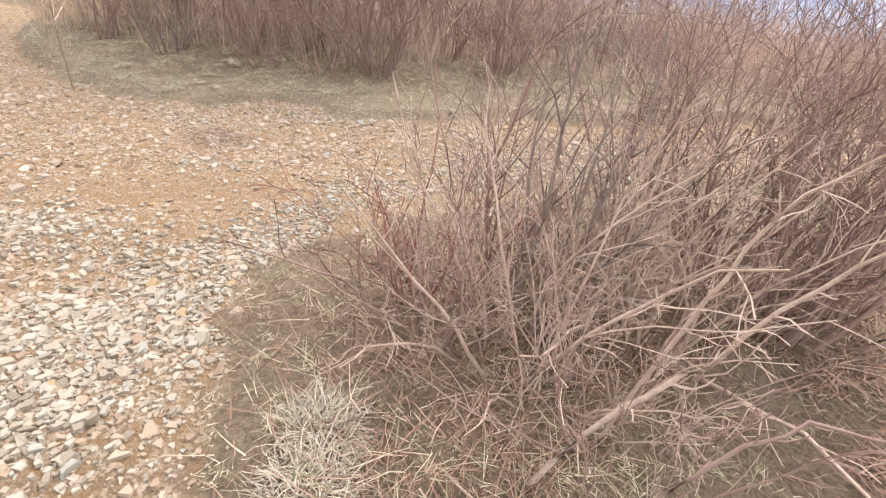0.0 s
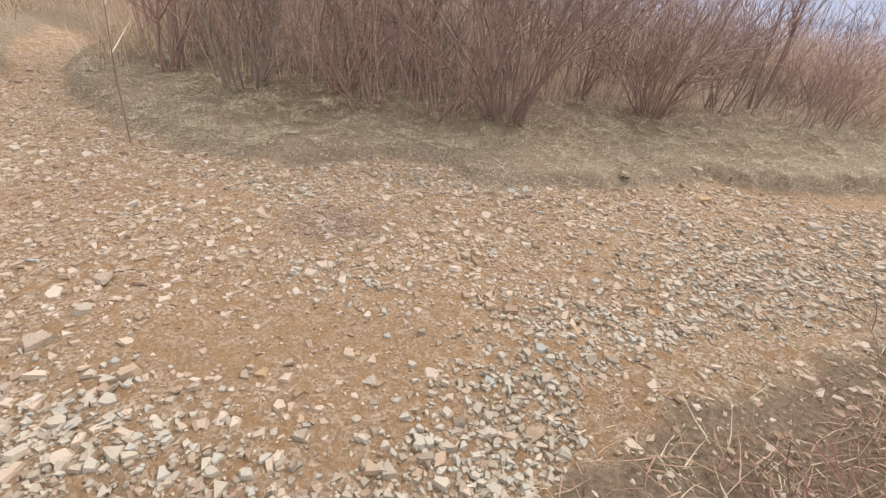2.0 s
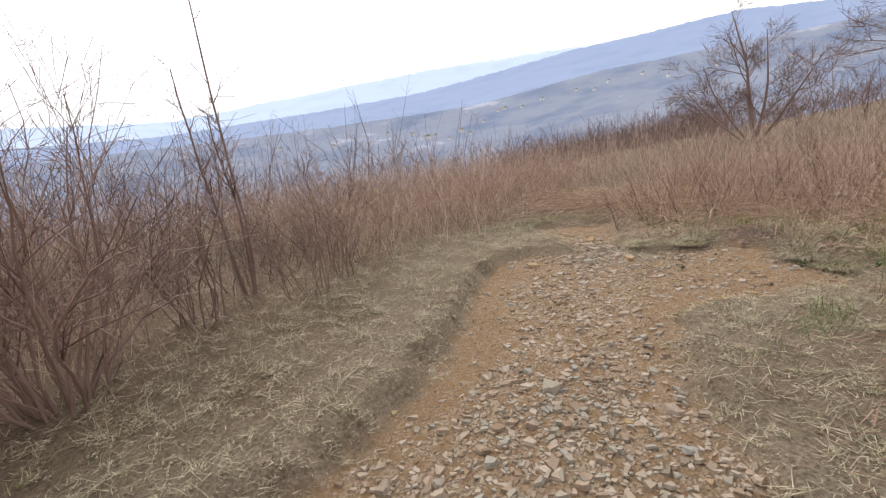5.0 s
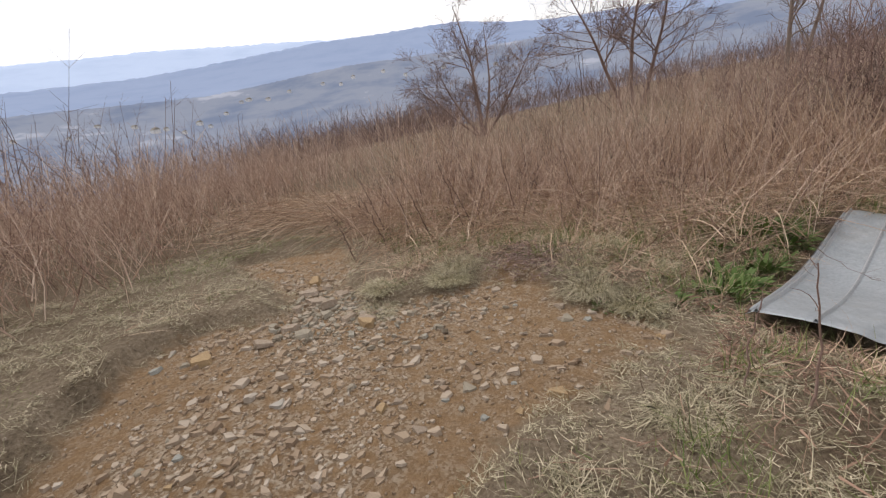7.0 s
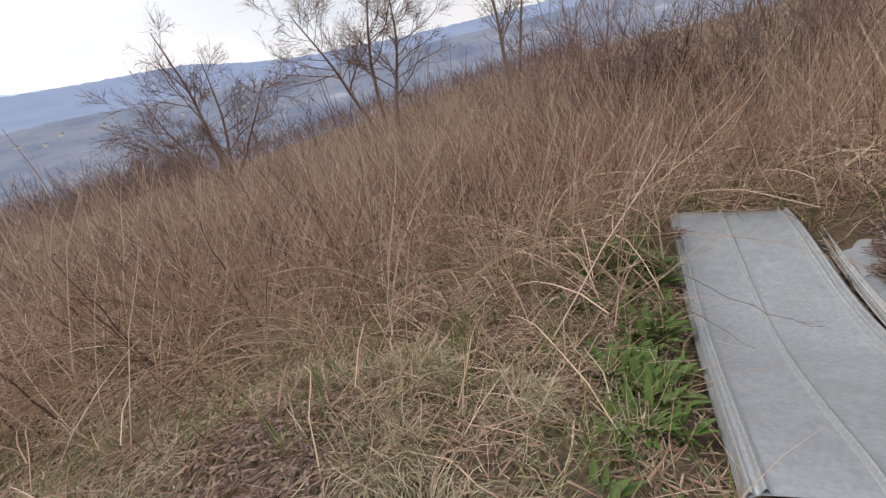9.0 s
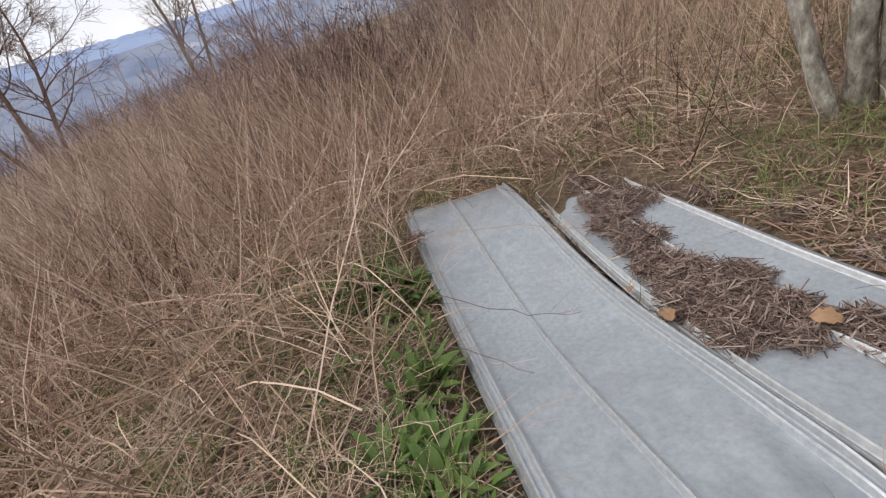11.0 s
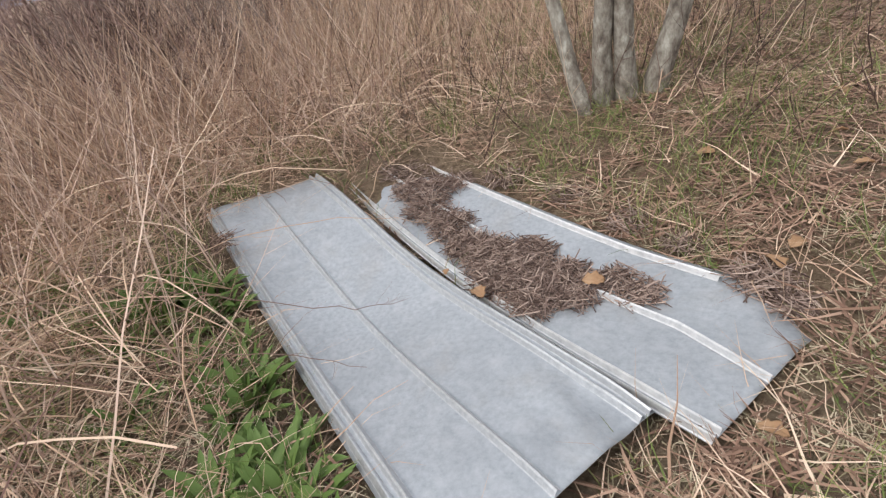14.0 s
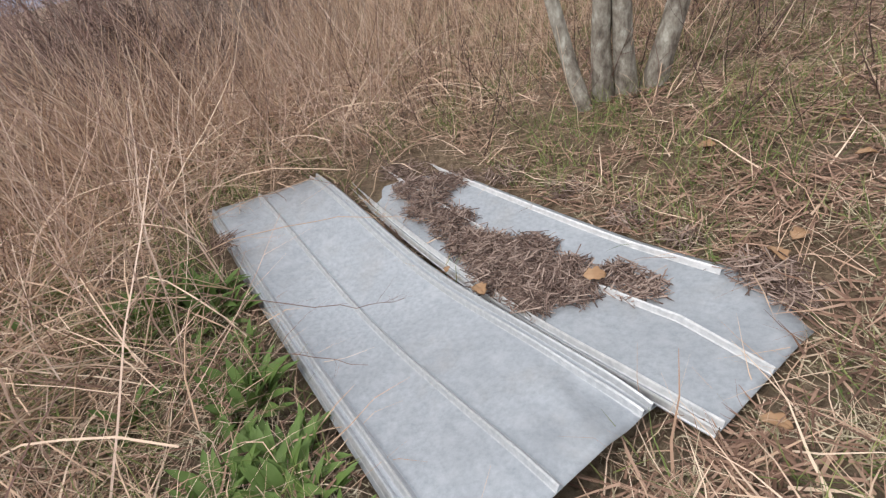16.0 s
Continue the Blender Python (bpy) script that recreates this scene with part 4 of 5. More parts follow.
bare_tree(4.85, 1.33, 4.2, 301, "grey lichen-spotted tree with several trunks behind the sheets", ((0.16, 0.1, 0.24, 0.0, 0.8), (0.08, -0.02, 0.06, 0.0, 1.0), (-0.05, -0.04, 0.03, 0, 1.0), (-0.15, -0.09, -0.25, 0.0, 1.1)), 0.6, 0.054, M_LICHEN, 7)
bare_tree(19.2, 7.65, 4.6, 302, "wide-crowned bare grey tree on the slope", ((0, 0, 0.02, 0.12, 1.0), (0.1, 0.08, 0.2, 0.7, 0.72), (-0.1, -0.08, -0.2, -0.7, 0.7), (0.05, 0.0, 0.1, -0.25, 0.8), (0, 0.1, -0.1, 1.3, 0.6)), 1.1, 0.075, M_BARK_DARK, 11, reach=0.42, rise=0.0)
bare_tree(22.5, 2.3, 5.6, 303, "bushy bare tree above the brush", ((0, 0, 0.1, 0.1, 1.0), (0.3, 0.4, -0.1, 0.3, 0.9), (-0.3, -0.3, 0.1, -0.3, 0.9)), 1.4, 0.09, M_BARK_DARK, 18, reach=0.6, rise=0.02)
bare_tree(21.0, -2.2, 6.5, 304, "tall thin bare tree above the brush", ((0, 0, 0.0, 0.05, 1.0), (0.2, -0.4, 0, -0.15, 0.9)), 0.9, 0.08, M_BARK_GREY, 9)
for k, (x, y, h) in enumerate(((10.2, 0.9, 2.0), (9.6, -0.2, 2.2), (8.9, -1.0, 2.2), (8.2, -1.9, 2.3), (10.9, 1.9, 1.8), (9.9, -1.6, 2.6), (11.5, 0.4, 2.6), (7.4, -2.4, 2.2), (8.5, 1.5, 1.4), (9.2, 0.9, 1.6), (9.0, 2.2, 1.3), (8.0, 0.6, 1.3))):
    shrub(x, y, h, 18, 0.5, 320 + k, "bushy bare brown shrub on the rising slope", (M_BARK_RED, M_BARK_GREY)[k % 2], 7, 4, 0.0075, 0.35, wobble=0.16, bold=2.0)
for k, (x, y, h) in enumerate(((9.0, 1.0, 1.3), (9.5, 1.1, 1.4), (8.7, 0.5, 1.3))):
    shrub(x, y, h, 26, 0.6, 340 + k, "dark tangled bare shrub in a hollow of the brush", M_DARKSTEM, 8, 4, 0.007, 0.4, wobble=0.18, bold=2.0)
bare_tree(10.5, -3.8, 4.5, 305, "bare reddish tree on the rising hillside", ((0, 0, 0, 0.1, 1), (0.3, 0.3, 0.2, -0.1, 0.9)), 0.7, 0.07, M_BARK_RED, 10)


# ---- brush, stalks and grass ----
def stalk_field(name, rng, x, y, height, lean, radius, twigs, mat, label, category="brush", points=5, wobble=0.12, tip=2):
    n = len(x)
    b = np.stack([x, y, land(x, y) - 0.02], 1)
    way = np.concatenate([rng.normal(0, lean, (n, 2)), np.ones((n, 1))], 1)
    P = grown(rng, b, way, height, points, wobble, 0.02)
    R = radius[:, None] * np.linspace(1, 0.35, points)[None]
    pieces = [tubes(P, R)]
    if twigs:
        Q, QR = offshoots(rng, P, R, twigs, float(np.mean(height)) * 0.38, tip, 0.2, 1.0, 0.25, 1.0, 0.05, 0.75)
        pieces.append(tubes(Q, QR))
    return tagged(new(name, mesh_of(name, *joined(pieces), mat)), label, category, kind="stuff")


def blade_field(name, rng, x, y, length, width, lean, droop, mat, label, points=4, z_up=0.0, category="grass"):
    n = len(x)
    b = np.stack([x, y, land(x, y) - 0.006 + z_up], 1)
    a = rng.uniform(0, 2 * np.pi, n)
    s = lean * rng.uniform(0.3, 1.5, n)
    way = np.stack([np.cos(a) * s, np.sin(a) * s, np.ones(n)], 1)
    P = grown(rng, b, way, length, points, 0.16, -droop)
    P[..., 2] = np.maximum(P[..., 2], b[:, None, 2] + 0.004 + rng.uniform(0, 0.03, (n, 1)))
    across = unit(np.stack([-np.sin(a), np.cos(a), rng.normal(0, 0.4, n)], 1))
    W = width[:, None] * np.linspace(1, 0.14, points)[None]
    return tagged(new(name, mesh_of(name, *ribbons(P, W, across), mat)), label, category, kind="stuff")


def free(x, y, gap=0.0):
    return (track_distance(x, y) > gap) & ~on_sheets(x, y, 0.02)


def patchy(x, y, scale, seed, soft=0.6):
    return np.clip(0.5 + soft * waves(x, y, scale, seed), 0, 1)


# reddish dead stalks east of the track
def east_brush(x, y):
    edge = np.where(y > 3.2, 6.35 + 0.12 * np.abs(y - 4.8), 6.95 + 0.25 * (3.2 - y))
    return ease(0, 2.2, x - edge) * (y < 7.2 - 0.1 * (x - 6)) * free(x, y)


x, y = scattered(rng, (6.2, 13, -1.5, 7.4), 6600, lambda x, y: east_brush(x, y) * (0.1 + 0.9 * patchy(x, y, 0.5, 40, 1.2)) * (0.45 + 0.55 * ease(2.2, 3.4, y)) * ease(14.5, 9, x))
stalk_field("dead_stalks", rng, x, y, rng.uniform(0.35, 0.85, len(x)) * (0.65 + 0.6 * ease(6.4, 9, x)) * (0.6 + 0.75 * patchy(x, y, 0.6, 63, 1.0)), 0.36, np.where(rng.uniform(0, 1, len(x)) < 0.25, 0.0048, 0.0025) * rng.uniform(0.7, 1.2, len(x)), 6, M_STALK, "thicket of thin reddish dead stalks on the slope", wobble=0.21, tip=3)
x, y = scattered(rng, (3.2, 14, 7.2, 13), 7500, lambda x, y: free(x, y, 0.5) * ease(0, 1.2, y - 7.6 - 0.12 * np.abs(x - 4)) * ease(16, 9, x) * (0.4 + 0.6 * patchy(x, y, 1.6, 41)))
stalk_field("dead_stalks", rng, x, y, rng.uniform(0.5, 1.3, len(x)), 0.3, np.where(rng.uniform(0, 1, len(x)) < 0.25, 0.006, 0.003) * rng.uniform(0.7, 1.2, len(x)), 5, M_STALK, "thicket of thin reddish dead stalks below the bank", wobble=0.22)
x, y = scattered(rng, (-7.5, 3.4, 5.6, 11.5), 5500, lambda x, y: free(x, y, 1.0) * ease(0, 0.8, y - np.where(x < -1.5, 6.1, 8.0)) * (0.5 + 0.5 * patchy(x, y, 1.3, 42)))
stalk_field("brush", rng, x, y, rng.uniform(0.35, 1.05, len(x)), 0.32, np.where(rng.uniform(0, 1, len(x)) < 0.25, 0.007, 0.003) * rng.uniform(0.7, 1.2, len(x)), 4, M_BARK_GREY, "dense bare brown brush behind the shrubs", wobble=0.2)
# dry weeds trodden flat in the middle of the track
x, y = rng.normal(-2.12, 0.2, 900), rng.normal(3.84, 0.13, 900)
blade_field("dry_weed_patch", rng, x, y, rng.uniform(0.03, 0.085, 900), rng.uniform(0.0012, 0.0024, 900), 1.8, 0.25, M_TWIG, "flat patch of brown dry weeds on the track", 4, 0.005, "weeds")
# fine upright shoots that fill the gaps between the shrubs
x, y = scattered(rng, (-6.5, 1.2, 5.7, 8.4), 2400, lambda x, y: free(x, y, 0.8) * ease(0, 0.5, y - np.where(x < -1.5, 5.95, 6.7 + 0.25 * (x + 1.5))) * (0.15 + 0.85 * patchy(x, y, 0.7, 64, 1.0)))
stalk_field("thin_shoots", rng, x, y, rng.uniform(0.5, 1.5, len(x)), 0.22, rng.uniform(0.0022, 0.0045, len(x)), 5, M_STALK, "dense thin reddish shoots between the shrubs", points=6, wobble=0.13, tip=3)
# taller pale grass stems
x, y = scattered(rng, (3.5, 10, -4, 2.2), 5200, lambda x, y: free(x, y) * ease(1.9, 0.2, y - 0.35 * (x - 5.2)) * ease(3.2, 5.6, x) * (0.25 + 0.75 * patchy(x, y, 1.1, 43)))
stalk_field("tall_dead_grass", rng, x, y, rng.uniform(0.4, 1.15, len(x)), 0.45, np.where(rng.uniform(0, 1, len(x)) < 0.3, 0.0042, 0.0022) * rng.uniform(0.7, 1.2, len(x)), 2, M_STRAW, "tall pale dead grass stems on the slope", "grass")
x, y = scattered(rng, (5.9, 9.5, 0.5, 7.0), 2600, lambda x, y: free(x, y) * ease(5.6, 6.6, x) * ease(10.5, 7.5, x))
stalk_field("tall_dead_grass", rng, x, y, rng.uniform(0.5, 1.15, len(x)), 0.5, np.where(rng.uniform(0, 1, len(x)) < 0.3, 0.004, 0.002) * rng.uniform(0.7, 1.2, len(x)), 2, M_STALK, "tall pale dead grass stems leaning over the brush", "grass")
x, y = scattered(rng, (-10, -5.2, 3.8, 9), 3000, lambda x, y: free(x, y, 0.25))
stalk_field("tall_dead_grass", rng, x, y, rng.uniform(0.3, 0.8, len(x)), 0.3, rng.uniform(0.0018, 0.0035, len(x)), 3, M_STRAW, "tall pale dead grass beside the upper track", "grass")
x, y = scattered(rng, (6.5, 10.5, -1.0, 3.4), 2600, lambda x, y: free(x, y, 0.3) * ease(6.4, 7.6, x + 0.25 * (2 - y)) * (0.25 + 0.75 * patchy(x, y, 0.8, 60)))
stalk_field("tall_dead_grass", rng, x, y, rng.uniform(0.4, 1.15, len(x)), 0.42, np.where(rng.uniform(0, 1, len(x)) < 0.3, 0.0045, 0.0025) * rng.uniform(0.7, 1.2, len(x)), 3, M_STRAW, "tall pale dead grass stems beyond the sheets", "grass", points=6, wobble=0.12)
# long stems fallen over one another in front of the brush
x, y = scattered(rng, (5.9, 9.4, 0.2, 7.0), 6500, lambda x, y: free(x, y, 0.35) * (1 - bare(x, y)) * ease(5.8, 6.6, x) * ease(9.8, 7.4, x) * (0.15 + 0.85 * patchy(x, y, 0.55, 61, 1.0)))
n = len(x)
drift = waves(x, y, 0.8, 62) * 2.2 + rng.normal(0, 0.6, n) + 2.2
P = grown(rng, np.stack([x, y, land(x, y) + rng.uniform(0.0, 0.12, n)], 1), np.stack([np.cos(drift), np.sin(drift), rng.uniform(0.2, 1.2, n)], 1), rng.uniform(0.35, 0.95, n), 6, 0.08, -0.22)
P[..., 2] = np.maximum(P[..., 2], land(P[..., 0].ravel(), P[..., 1].ravel()).reshape(P.shape[:2]) + 0.012)
keep = ~on_sheets(P[:, -1, 0], P[:, -1, 1], 0.02)
P = P[keep]
tagged(new("fallen_stems", mesh_of("fallen_stems", *tubes(P, np.full(P.shape[:2], 0.0021) * rng.uniform(0.6, 1.6, (len(P), 1))), M_STRAW)), "long pale dead stems fallen over one another", "grass", kind="stuff")
x, y = scattered(rng, (7.3, 9.8, 1.2, 6.6), 380, lambda x, y: free(x, y, 0.35) * 0.9)
stalk_field("tall_dead_grass", rng, x, y, rng.uniform(0.7, 1.35, len(x)), 0.6, rng.uniform(0.003, 0.0048, len(x)), 2, M_STRAW, "long pale dead stems leaning out of the brush", "grass", points=7, wobble=0.07, tip=4)
# purple-brown leaf bits in a bare hollow between tufts
x, y = scattered(rng, (5.0, 6.2, 4.4, 5.7), 9000, lambda x, y: free(x, y, 0.0) * np.exp(-((x - 5.52) / 0.28) ** 2 - ((y - 5.0) / 0.24) ** 2))
blade_field("leaf_bits", rng, x, y, rng.uniform(0.02, 0.055, len(x)), rng.uniform(0.002, 0.006, len(x)), 4.0, 0.3, M_PURPLE, "purple-brown fallen leaf bits between the tufts", 3, 0.014, "litter")
# single taller weeds standing out of the brush
x, y = scattered(rng, (5.9, 11, -1.5, 7.6), 900, lambda x, y: east_brush(x, y) * 0.8)
stalk_field("tall_weeds", rng, x, y, rng.uniform(0.6, 1.25, len(x)), 0.35, rng.uniform(0.003, 0.0055, len(x)), 8, M_STALK, "tall pale forked dead weeds above the brush", "weeds", points=7, wobble=0.12, tip=4)
x, y = scattered(rng, (5.8, 10, -1.0, 7.6), 700, lambda x, y: east_brush(x, y) * 0.8)
stalk_field("dark_weeds", rng, x, y, rng.uniform(0.4, 0.95, len(x)), 0.3, rng.uniform(0.003, 0.0055, len(x)), 6, M_DARKSTEM, "dark upright dead weeds among the brush", "weeds", points=6, wobble=0.1, tip=3)
x, y = scattered(rng, (3.4, 7.5, -1.8, 2.0), 300, lambda x, y: free(x, y, 0.3) * 0.8)
stalk_field("dark_weeds", rng, x, y, rng.uniform(0.3, 0.8, len(x)), 0.35, rng.uniform(0.002, 0.004, len(x)), 5, M_DARKSTEM, "dark upright dead weeds behind the sheets", "weeds", points=6, wobble=0.1, tip=3)


# middle distance
def ring(rng, n, r0, r1, a0, a1):
    r, a = np.sqrt(rng.uniform(r0 ** 2, r1 ** 2, n)), np.radians(rng.uniform(a0, a1, n))
    return 4 + r * np.cos(a), 4.5 + r * np.sin(a)


x, y = ring(rng, 4400, 7.5, 22, -60, 130)
k = (x > 11) | (y > 11.5) | (y < -2.5)
x, y = x[k], y[k]
stalk_field("slope_brush", rng, x, y, rng.uniform(0.45, 1.15, len(x)) * np.where(y > 9, 1.6, 0.85), 0.36, rng.uniform(0.003, 0.007, len(x)), 4, M_STALK, "reddish bare brush covering the hillside", points=4)
x, y = ring(rng, 5200, 17, 75, -30, 115)
stalk_field("hillside_wood", rng, x, y, rng.uniform(1.3, 2.6, len(x)) * (1 + 1.1 * ease(0.6, 1.0, np.arctan2(y - 4.5, x - 4))), 0.4, rng.uniform(0.010, 0.022, len(x)), 6, M_FARWOOD, "bare brown scrub wood on the lower hillside", "wood", points=3, wobble=0.2)
x, y = ring(rng, 2200, 11, 30, -62, -4)
stalk_field("slope_brush", rng, x, y, rng.uniform(0.7, 1.5, len(x)), 0.34, rng.uniform(0.004, 0.009, len(x)), 5, M_STALK, "reddish bare brush covering the hillside", points=4, wobble=0.17)
x, y = ring(rng, 2400, 24, 62, 14, 40)
stalk_field("shoulder_wood", rng, x, y, rng.uniform(1.4, 2.7, len(x)), 0.4, rng.uniform(0.008, 0.018, len(x)), 9, M_FARWOOD, "dark bare scrub wood on the shoulder of the hill", "wood", points=3, wobble=0.18)
x, y = ring(rng, 1000, 8, 30, -180, -60)
stalk_field("slope_brush", rng, x, y, rng.uniform(0.8, 2.0, len(x)), 0.16, rng.uniform(0.004, 0.009, len(x)), 4, M_STALK, "reddish bare brush covering the hillside", points=4)
x, y = ring(rng, 1300, 13, 40, 120, 190)
stalk_field("slope_brush", rng, x, y, rng.uniform(0.9, 2.4, len(x)), 0.16, rng.uniform(0.004, 0.01, len(x)), 5, M_BARK_RED, "bare brown brush above the track", points=4)

# short grey-green turf along the track
def off_verge(x, y):
    """Thins long straw where short turf borders the bend of the track."""
    return np.where((x < 4.3) & (y > 3.55), 0.06, 1.0)


def verge(x, y):
    """Where turf stands: the banks of the track, thinner under the thorny shrub."""
    return (1 - 0.9 * bare(x, y)) * np.where((y < 3.4 + 0.12 * x) & (x < 1.1 + 0.9 * (y - 1.5)) & (x > -1.2), 0.2, 1)


cx_, cy_ = scattered(rng, (-7, 6.8, -0.5, 8.6), 32000, lambda x, y: free(x, y, -0.04) * verge(x, y) * ease(2.8, 0.9, track_distance(x, y)) * (0.35 + 0.65 * patchy(x, y, 0.4, 44)))
per = 15
x = np.repeat(cx_, per) + rng.normal(0, 0.026, len(cx_) * per)
y = np.repeat(cy_, per) + rng.normal(0, 0.026, len(cy_) * per)
tall = np.repeat(rng.uniform(0.5, 1.35, len(cx_)) * (0.55 + 0.9 * patchy(cx_, cy_, 0.3, 52, 0.9)), per)
blade_field("turf", rng, x, y, rng.uniform(0.035, 0.095, len(x)) * tall, rng.uniform(0.0011, 0.0025, len(x)), 1.05, 0.3, M_TURF, "short matted grey-green turf on the track's banks", 3)
x, y = scattered(rng, (-7, 7.5, 3.0, 8.8), 60000, lambda x, y: free(x, y, 0.1) * ease(1.8, 0.4, track_distance(x, y)) * np.clip(waves(x, y, 0.9, 45) * 1.5 - 0.35, 0, 1))
blade_field("green_turf", rng, x, y, rng.uniform(0.03, 0.09, len(x)), rng.uniform(0.0012, 0.0024, len(x)), 0.7, 0.06, M_GREENGRASS, "patches of fresh green grass in the turf")
# grass flattened by the weather below the track's end
x, y = scattered(rng, (5.6, 9.6, 6.6, 9.6), 9000, lambda x, y: free(x, y, 0.25) * np.exp(-((x - 7.7) / 0.9) ** 2 - ((y - 8.0) / 0.8) ** 2))
n = len(x)
P = grown(rng, np.stack([x, y, land(x, y) + rng.uniform(0, 0.16, n)], 1), np.stack([rng.normal(-0.9, 0.45, n), rng.normal(0.55, 0.45, n), rng.uniform(0.0, 0.5, n)], 1), rng.uniform(0.3, 0.75, n), 5, 0.09, -0.1)
P[..., 2] = np.maximum(P[..., 2], land(P[..., 0].ravel(), P[..., 1].ravel()).reshape(P.shape[:2]) + 0.01)
tagged(new("flattened_grass", mesh_of("flattened_grass", *ribbons(P, np.full((n, 5), 0.0032) * np.linspace(1, 0.3, 5), unit(rng.normal(0, 1, (n, 3)) * [1, 1, 0.5])), M_STRAW)), "pale dead grass bent flat below the track's end", "grass", kind="stuff")
x, y = scattered(rng, (5.2, 7.8, 6.6, 8.9), 14000, lambda x, y: free(x, y, 0.1) * np.exp(-(((x - 6.3) + 0.8 * (y - 7.7)) / 0.45) ** 2 - ((y - 7.75) / 0.6) ** 2))
blade_field("mossy_turf", rng, x, y, rng.uniform(0.03, 0.08, len(x)), rng.uniform(0.0015, 0.003, len(x)), 0.7, 0.06, M_GREENGRASS, "mossy green turf below the track's end")
# matted straw round the sheets and under the stalks
x, y = scattered(rng, (2.6, 9.5, -2.5, 7.5), 125000, lambda x, y: free(x, y, 0.25) * (1 - bare(x, y)) * ease(2.2, 3.4, x + 0.2 * (3 - y)) * (0.5 + 0.5 * patchy(x, y, 0.7, 46)) * ease(10.5, 7.2, x) * np.where((x < 5.4) & (y > 3.62), 0.05, 1) * (1 - 0.6 * np.exp(-((y - 3.56 + 0.66 * (x - 5.75)) / 0.2) ** 2) * (x > 5.2) * (x < 7.0)) * np.where((x < 5.4) & (y < 3.45), 0.42, 1) * off_verge(x, y))
blade_field("matted_straw", rng, x, y, rng.uniform(0.07, 0.36, len(x)), np.where(rng.uniform(0, 1, len(x)) < 0.2, 0.0036, 0.0018) * rng.uniform(0.7, 1.2, len(x)), 1.7, 0.25, M_STRAW, "matted dead grass covering the ground round the sheets", 4)
x, y = scattered(rng, (2.4, 8.5, -2.5, 6.5), 80000, lambda x, y: free(x, y, 0.3) * ease(2.4, 3.8, x + 0.2 * (3 - y)) * np.clip(waves(x, y, 0.8, 47) * 1.3 + 0.16 + 0.7 * np.exp(-((x - 5.1) / 0.7) ** 2 - ((y - 1.75) / 0.35) ** 2) + 0.4 * np.exp(-((x - 4.3) / 0.5) ** 2 - ((y - 2.1) / 0.5) ** 2) + 0.45 * np.exp(-((x - 4.2) / 0.6) ** 2 - ((y - 1.0) / 0.8) ** 2) + 0.5 * np.exp(-((x - 6.3) / 0.6) ** 2 - ((y - 4.7) / 0.8) ** 2) + 0.5 * np.exp(-((x - 6.6) / 0.5) ** 2 - ((y - 3.4) / 0.4) ** 2), 0, 1))
blade_field("green_grass", rng, x, y, rng.uniform(0.07, 0.22, len(x)), rng.uniform(0.0013, 0.003, len(x)), 0.7, 0.1, M_GREENGRASS, "new green grass growing through the dead straw")
x, y = scattered(rng, (2.0, 6.5, -2.5, 6.0), 95000, lambda x, y: free(x, y, 0.2) * off_verge(x, y) * ease(1.8, 2.8, x + 0.2 * (3 - y)) * (0.3 + 0.7 * ease(5.6, 4.4, x)) * patchy(x, y, 0.6, 48))
blade_field("dead_stem_litter", rng, x, y, rng.uniform(0.06, 0.2, len(x)), rng.uniform(0.002, 0.0052, len(x)), 3.0, 0.35, M_RUSSET, "brown leaf and stem litter on the ground", 3, 0.01, "litter")
x, y = scattered(rng, (-1.2, 4.2, 0.3, 4.6), 42000, lambda x, y: free(x, y, 0.0) * shrub_zone(x, y) * (1 - 0.93 * bare(x, y)) * (0.12 + 0.88 * ease(0.05, 0.7, track_distance(x, y))) * (0.4 + 0.6 * patchy(x, y, 0.6, 49)))
blade_field("shrub_litter", rng, x, y, rng.uniform(0.06, 0.26, len(x)), rng.uniform(0.0014, 0.0034, len(x)), 1.7, 0.24, M_RUSSET, "dead grass and twigs under the thorny shrub", 4, 0.0, "litter")
x, y = scattered(rng, (-1.2, 4.2, 0.3, 4.6), 12000, lambda x, y: free(x, y, 0.0) * shrub_zone(x, y) * (1 - 0.85 * bare(x, y)) * (0.3 + 0.7 * ease(0.05, 0.7, track_distance(x, y))) * patchy(x, y, 0.5, 50))
blade_field("shrub_grass", rng, x, y, rng.uniform(0.08, 0.28, len(x)), rng.uniform(0.0012, 0.0030, len(x)), 1.1, 0.2, M_TURF, "pale dead grass among the shrub's stems", 4)
x, y = scattered(rng, (-8, 6.5, 5.2, 10.5), 42000, lambda x, y: free(x, y, 0.9) * ease(0.7, 2.0, track_distance(x, y)) * (0.4 + 0.6 * patchy(x, y, 0.8, 51)))
blade_field("bank_straw", rng, x, y, rng.uniform(0.08, 0.24, len(x)), rng.uniform(0.001, 0.002, len(x)), 1.0, 0.16, M_STALK, "dead grass under the shrubs on the bank", 4)


